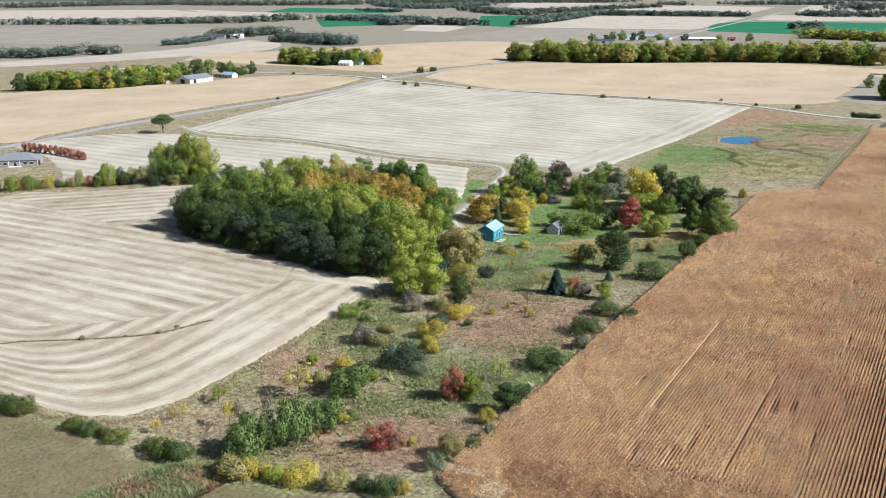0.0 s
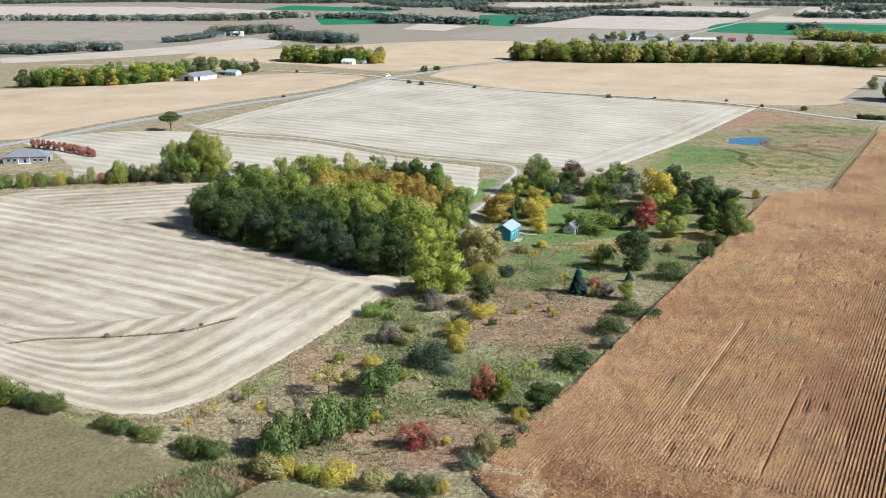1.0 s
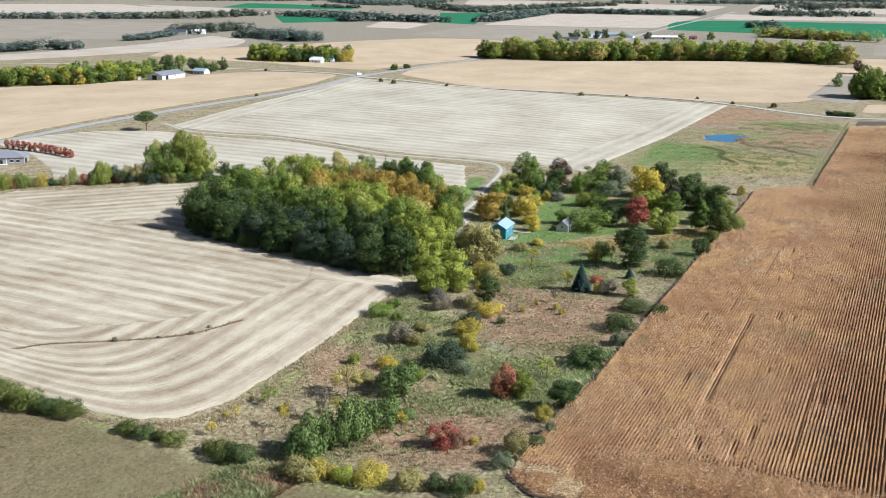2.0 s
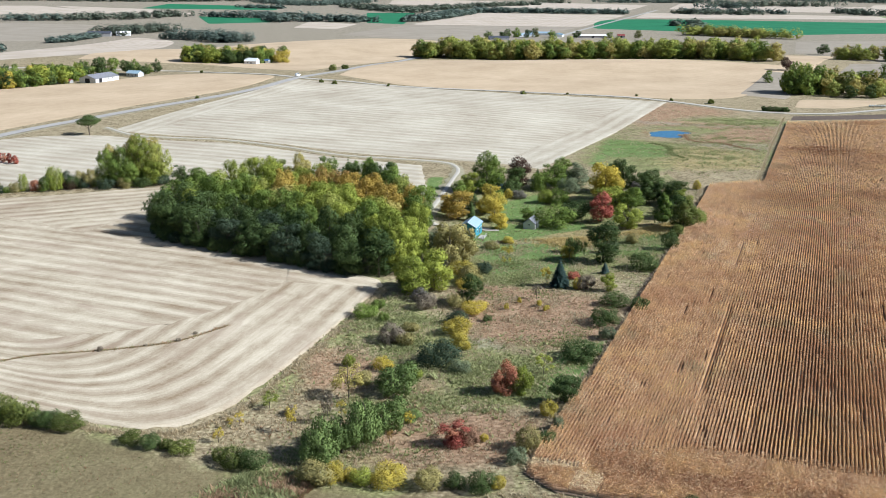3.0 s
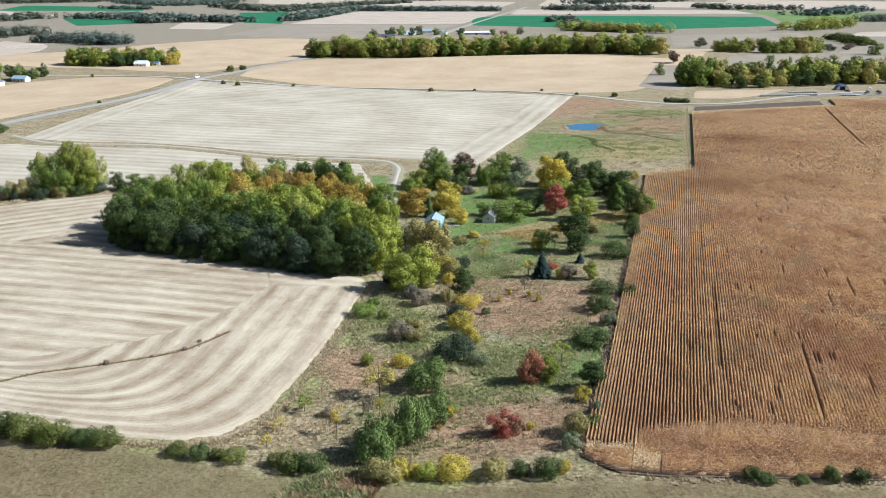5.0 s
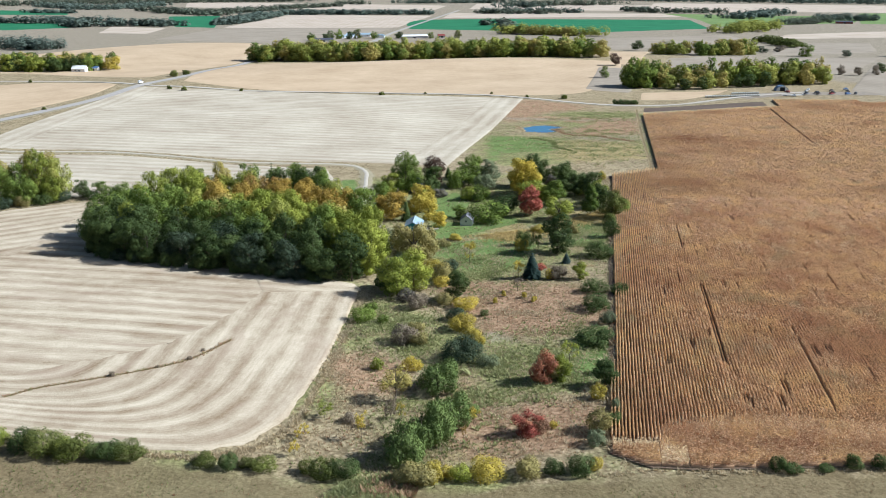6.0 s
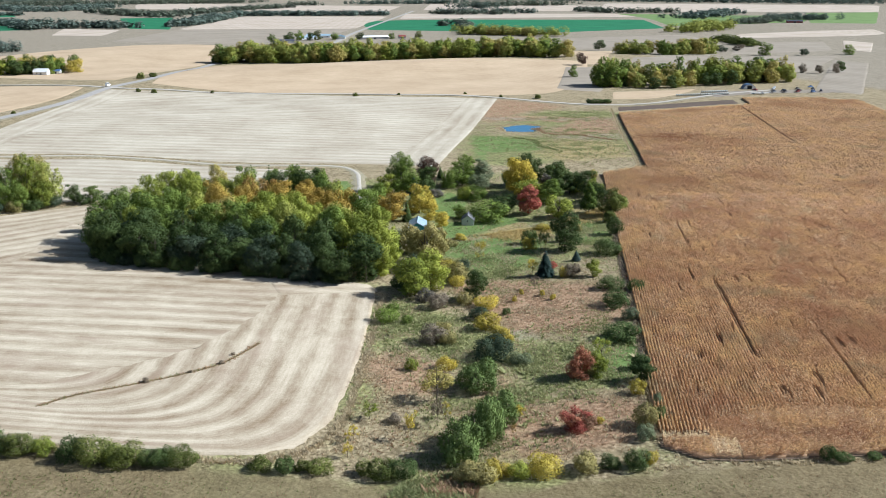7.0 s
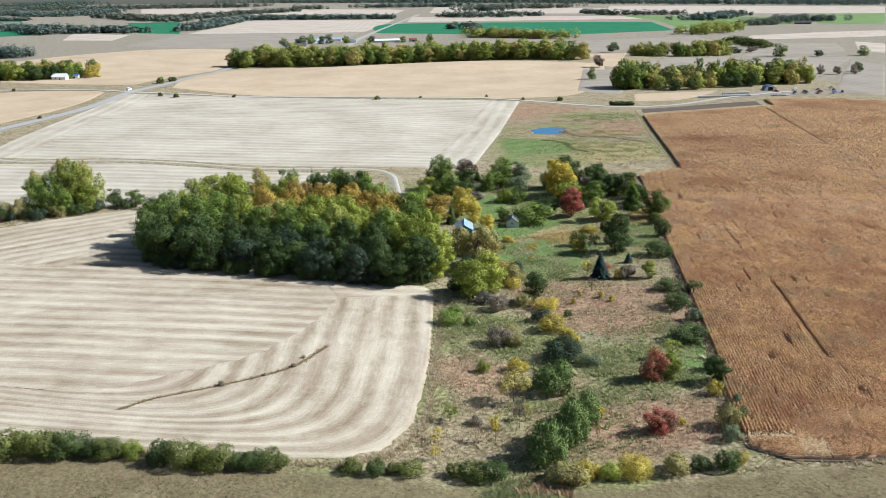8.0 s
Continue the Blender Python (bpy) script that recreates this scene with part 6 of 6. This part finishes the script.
building("long_barn", -234, 926, (0.42, 0.91), 34, 17, 4.0, 7.0, BARNW, GREYR, "long white farm barn with a grey roof", "barn",
         doors=(("f", -10, 4, 4, 0), ("s", 0, 5, 4.2, 0)), windows=(("f", 2, 1.5, 1.0, 2.5), ("f", 8, 1.5, 1.0, 2.5)))
building("farmhouse", -210, 968, (0.85, -0.5), 14, 8, 3.2, 5.4, BARNW, METAL, "white farmhouse beside the barn", "house", doors=(("f", 0, 1.2, 2.1, 0),), windows=(("f", -4, 1.3, 1.3, 1.2), ("f", 4, 1.3, 1.3, 1.2)))
building("low_shed", -262, 915, (0.9, -0.3), 14, 6, 2.4, 3.6, GREYW, REDP, "low open shed with a rusty red roof", "shed", doors=(("f", 0, 4, 2, 0),))
building("cottage", -108, 1090, (0.9, -0.4), 14, 8, 3.2, 6.0, WHITE, WHITE, "white cottage at the copse's edge", "house", doors=(("f", 1, 1.2, 2.1, 0),), windows=(("f", -3, 1.3, 1.2, 1.1),))
building("garage", -94, 1098, (0.9, -0.4), 9, 6, 2.8, 4.4, WHITE, BLUE, "small white garage with a blue roof", "garage", doors=(("f", 0, 3, 2.3, 0),))
building("farm_shed", -384, 1672, (1, 0), 36, 14, 5, 8, GREYW, DARKR, "dark-roofed farm shed before the woods", "shed", doors=(("f", 0, 5, 4, 0),))
building("farm_shed", -350, 1690, (1, 0.1), 22, 12, 4.5, 7, WHITE, WHITE, "white farm shed before the woods", "shed", doors=(("f", 0, 5, 3.5, 0),))
for x, y, w, L, wd, roof, wall, lab in ((300, 1600, (0.9, 0.3), 40, 18, METAL, WHITE, "pale long shed of the distant farmyard"), (352, 1588, (0.3, 0.9), 46, 20, METAL, WHITE, "pale gabled shed of the distant farmyard"),
                                        (330, 1640, (0.9, -0.3), 50, 20, METAL, WHITE, "pale machine shed of the distant farmyard"), (400, 1556, (1, -0.1), 56, 14, WHITE, BEIGE, "white low shed of the distant farmyard"),
                                        (446, 1552, (1, -0.1), 14, 9, REDP, GREYW, "red-roofed shed of the distant farmyard"), (240, 1512, (1, 0.05), 38, 16, DARKR, GREYW, "dark-roofed house by the distant farmyard"),
                                        (318, 1612, (0.5, 0.8), 14, 9, REDP, WHITE, "small red-roofed store of the distant farmyard"), (1385, 1700, (0.8, -0.5), 40, 16, DARKR, REDP, "dark-roofed red barn far off beyond the fields")):
    building("farm_shed", x, y, w, L * 0.8, wd * 0.8, 3.4, 5.6, wall, roof, lab, "shed", doors=(("f", 0, 4, 3, 0),), windows=(("f", -L * 0.3, 2, 1, 1.6), ("f", L * 0.3, 2, 1, 1.6)))


def hip_house():
    root = new("bungalow")
    h, w, eave, ridge = 11.0, 6.0, 3.4, 6.4
    part("wall", boxes((-h, h, -w, w, -0.6, eave)), BEIGE, root)
    bm = bmesh.new()
    o = 0.6
    a = [bm.verts.new(p) for p in ((-h - o, -w - o, eave), (h + o, -w - o, eave), (h + o, w + o, eave), (-h - o, w + o, eave), (-h + w, 0, ridge), (h - w, 0, ridge))]
    for f in ((0, 1, 5, 4), (1, 2, 5), (2, 3, 4, 5), (3, 0, 4), (3, 2, 1, 0)):
        bm.faces.new([a[i] for i in f])
    part("roof", bm, GREYR, root)
    part("porch", boxes((-3, 3, -w - 1.8, -w - 0.02, -0.4, 0.3), (-2.9, -2.7, -w - 1.7, -w - 1.5, 0.3, eave), (2.7, 2.9, -w - 1.7, -w - 1.5, 0.3, eave)), WHITE, root)
    for q in (-8, -5, 5, 8):
        win = part("window", boxes((q - 0.8, q + 0.8, -w - 0.06, -w, 1.0, 2.4)), GLASS, root)
        part("frame", boxes((q - 0.95, q + 0.95, -w - 0.09, -w, 0.85, 1.0), (q - 0.95, q + 0.95, -w - 0.09, -w, 2.4, 2.55)), WHITE, win)
    part("garage_door", boxes((h, h + 0.06, -4, 0, 0, 2.4)), DARKM, root)
    part("door", boxes((-0.6, 0.6, -w - 0.06, -w, 0.1, 2.2)), DARKM, root)
    root.matrix_world = pose(-224, 508, height(-224, 508), 0, 0, 8)
    tagged(root, "grey-roofed beige bungalow with a porch on a lawn", "house")


hip_house()


def quonset():
    root = new("quonset_hut")
    r, L = 5.4, 11.0
    arc = [(r * math.cos(a), r * 0.85 * math.sin(a) - 0.3) for a in np.linspace(0, math.pi, 25)]
    inner = [(y * 0.97, z * 0.97) for y, z in arc[::-1]]
    part("shell", prism(arc + inner, -L / 2, L / 2), BLUE, root, "blue curved sheet metal shell")
    part("end_wall", prism([(y * 0.965, z * 0.965) for y, z in arc], -L / 2 + 0.3, -L / 2 + 0.5), WHITE, root)
    part("door", boxes((-L / 2 + 0.2, -L / 2 + 0.3, -2.0, 2.0, 0, 3.2)), DARKM, root)
    ribs = bmesh.new()
    for i in range(8):
        q = -L / 2 + L * (i + 0.5) / 8
        add = prism([(y * 1.012, z * 1.012 + 0.02) for y, z in arc] + [(y * 1.002, z * 1.002) for y, z in arc[::-1]], q - 0.1, q + 0.1)
        me = bpy.data.meshes.new("rib")
        add.to_mesh(me)
        add.free()
        ribs.from_mesh(me)
        bpy.data.meshes.remove(me)
    part("ribs", ribs, METAL, root)
    root.matrix_world = pose(458, 708, height(458, 708), 0, 0, 62)
    tagged(root, "blue half-round metal hut in the farmyard", "hut")


quonset()


def wheel(parent, x, y, r, wide):
    bm = bmesh.new()
    bmesh.ops.create_cone(bm, cap_ends=True, segments=14, radius1=r, radius2=r, depth=wide, matrix=Matrix.Translation((x, y, r)) @ Matrix.Rotation(math.pi / 2, 4, "X"))
    tyre = part("wheel", bm, RUBBER, parent)
    bm = bmesh.new()
    bmesh.ops.create_cone(bm, cap_ends=True, segments=10, radius1=r * 0.55, radius2=r * 0.55, depth=wide + 0.06, matrix=Matrix.Translation((x, y, r)) @ Matrix.Rotation(math.pi / 2, 4, "X"))
    part("rim", bm, METAL, tyre)


def vehicle(name, x, y, turn, paint, label, category, long=5.2, bed=True, tall=1.0):
    root = new(name)
    h = long / 2
    body = [(-h, 0.45), (-h, 1.05 * tall), (h * 0.45, 1.08 * tall), (h * 0.95, 0.98 * tall), (h, 0.75), (h, 0.42)]
    bm = prism([(a, b) for a, b in body], -0.95, 0.95)
    bmesh.ops.rotate(bm, verts=bm.verts, cent=(0, 0, 0), matrix=Matrix.Rotation(-math.pi / 2, 3, "Z"))
    part("body", bm, paint, root)
    c0, c1 = (-h * 0.15, h * 0.5) if bed else (-h * 0.92, h * 0.5)
    cab = [(c0, 1.04 * tall), (c0 + 0.15, 1.85 * tall), (c1 - 0.6, 1.85 * tall), (c1, 1.04 * tall)]
    bm = prism(cab, -0.82, 0.82)
    bmesh.ops.rotate(bm, verts=bm.verts, cent=(0, 0, 0), matrix=Matrix.Rotation(-math.pi / 2, 3, "Z"))
    cabin = part("cabin", bm, paint, root)
    part("window", boxes((c0 + 0.4, c1 - 0.75, -0.86, -0.82, 1.2 * tall, 1.7 * tall)), GLASS, cabin)
    part("window", boxes((c0 + 0.4, c1 - 0.75, 0.82, 0.86, 1.2 * tall, 1.7 * tall)), GLASS, cabin)
    part("bumper", boxes((h, h + 0.1, -0.9, 0.9, 0.45, 0.65)), STEEL, root)
    for sx in (-h * 0.62, h * 0.62):
        for sy in (-0.85, 0.85):
            wheel(root, sx, sy, 0.38, 0.24)
    root.matrix_world = pose(x, y, height(x, y) + 0.42, 0, 0, turn)
    return tagged(root, label, category)


vehicle("delivery_truck", -56.5, 922, 62, WHITE, "white box truck on the asphalt road", "truck", 7.5, False, 1.6)
for x, y, turn, paint, lab in ((458, 676, 20, DARKR, "dark pickup parked in the yard"), (466, 671, 30, STEEL, "rusty dark pickup parked in the yard"), (476, 667, 15, REDP, "dull red pickup parked in the yard"),
                               (470, 678, 80, DARKR, "dark car parked in the yard"), (487, 661, 10, BLUE, "blue car parked in the yard"), (496, 662, 40, DARKR, "dark car parked in the yard"), (481, 672, 100, STEEL, "rusty car parked in the yard"), (470, 690, 60, WHITE, "white pickup parked in the yard"), (490, 684, 20, STEEL, "rusty pickup parked in the yard"), (500, 676, 70, DARKR, "dark pickup parked in the yard"), (510, 690, 10, BLUE, "blue pickup parked in the yard"), (478, 698, 45, WHITE, "white car parked in the yard"), (450, 690, 100, REDP, "dull red car parked in the yard")):
    vehicle("parked_car", x, y, turn, paint, lab, "car", 5.0, "pickup" in lab)


def trailer(x, y, turn):
    root = new("flatbed_trailer")
    part("deck", boxes((-5, 5, -1.3, 1.3, 0.9, 1.15)), WHITE, root)
    part("headboard", boxes((4.9, 5, -1.3, 1.3, 1.15, 2.1)), WHITE, root)
    part("drawbar", boxes((5, 7, -0.1, 0.1, 0.8, 0.95)), STEEL, root)
    for sx in (-3, -1.8):
        for sy in (-1.1, 1.1):
            wheel(root, sx, sy, 0.45, 0.28)
    root.matrix_world = pose(x, y, height(x, y), 0, 0, turn)
    tagged(root, "white flatbed trailer in the farmyard", "trailer", "trailers")


trailer(437, 672, -20)
trailer(443, 669, -12)


def bale():
    root = new("wrapped_bale")
    bm = bmesh.new()
    bmesh.ops.create_cone(bm, cap_ends=True, segments=18, radius1=0.9, radius2=0.9, depth=1.5, matrix=Matrix.Translation((0, 0, 0.9)) @ Matrix.Rotation(math.pi / 2, 4, "X"))
    bmesh.ops.bevel(bm, geom=[e for e in bm.edges if e.calc_length() < 0.5], offset=0.12, segments=2, affect="EDGES")
    part("roll", bm, BALE, root)
    bm = bmesh.new()
    bmesh.ops.create_cone(bm, cap_ends=False, segments=18, radius1=0.93, radius2=0.93, depth=0.12, matrix=Matrix.Translation((0, 0, 0.9)) @ Matrix.Rotation(math.pi / 2, 4, "X"))
    part("strap", bm, WHITE, root)
    return tagged(root, "pale plastic-wrapped round bale in a row", "bale", "row of wrapped bales")


BALE = plain("bale_wrap", (0.50, 0.50, 0.45), 0.5, 0.15, 1.0)
first = bale()
first.matrix_world = pose(374, 694, height(374, 694), 0, 0, 70)
for i in range(1, 22):
    x, y = 374 + 1.95 * i, 694 - 0.62 * i
    copy_thing(first, pose(x, y, height(x, y), 0, 0, 70 + 6 * math.sin(i * 2.1)))
for i in range(12):
    x, y = 404 + 1.9 * i, 701 - 0.5 * i
    copy_thing(first, pose(x, y, height(x, y), 0, 0, 72 + 5 * math.sin(i * 1.7)))

strip("yard", [(396, 684), (425, 686), (455, 684), (490, 670), (530, 655)], 24, 60, EARTH, 0.12, "trodden earth farmyard", "yard", 0.0, 2.0)
strip("parking_pad", [(22, 372), (26, 369), (30, 368)], 3.6, 20, GRAVEL, 0.10, "worn gravel pad beside the teal house", "pad", 0.0, 0.6)
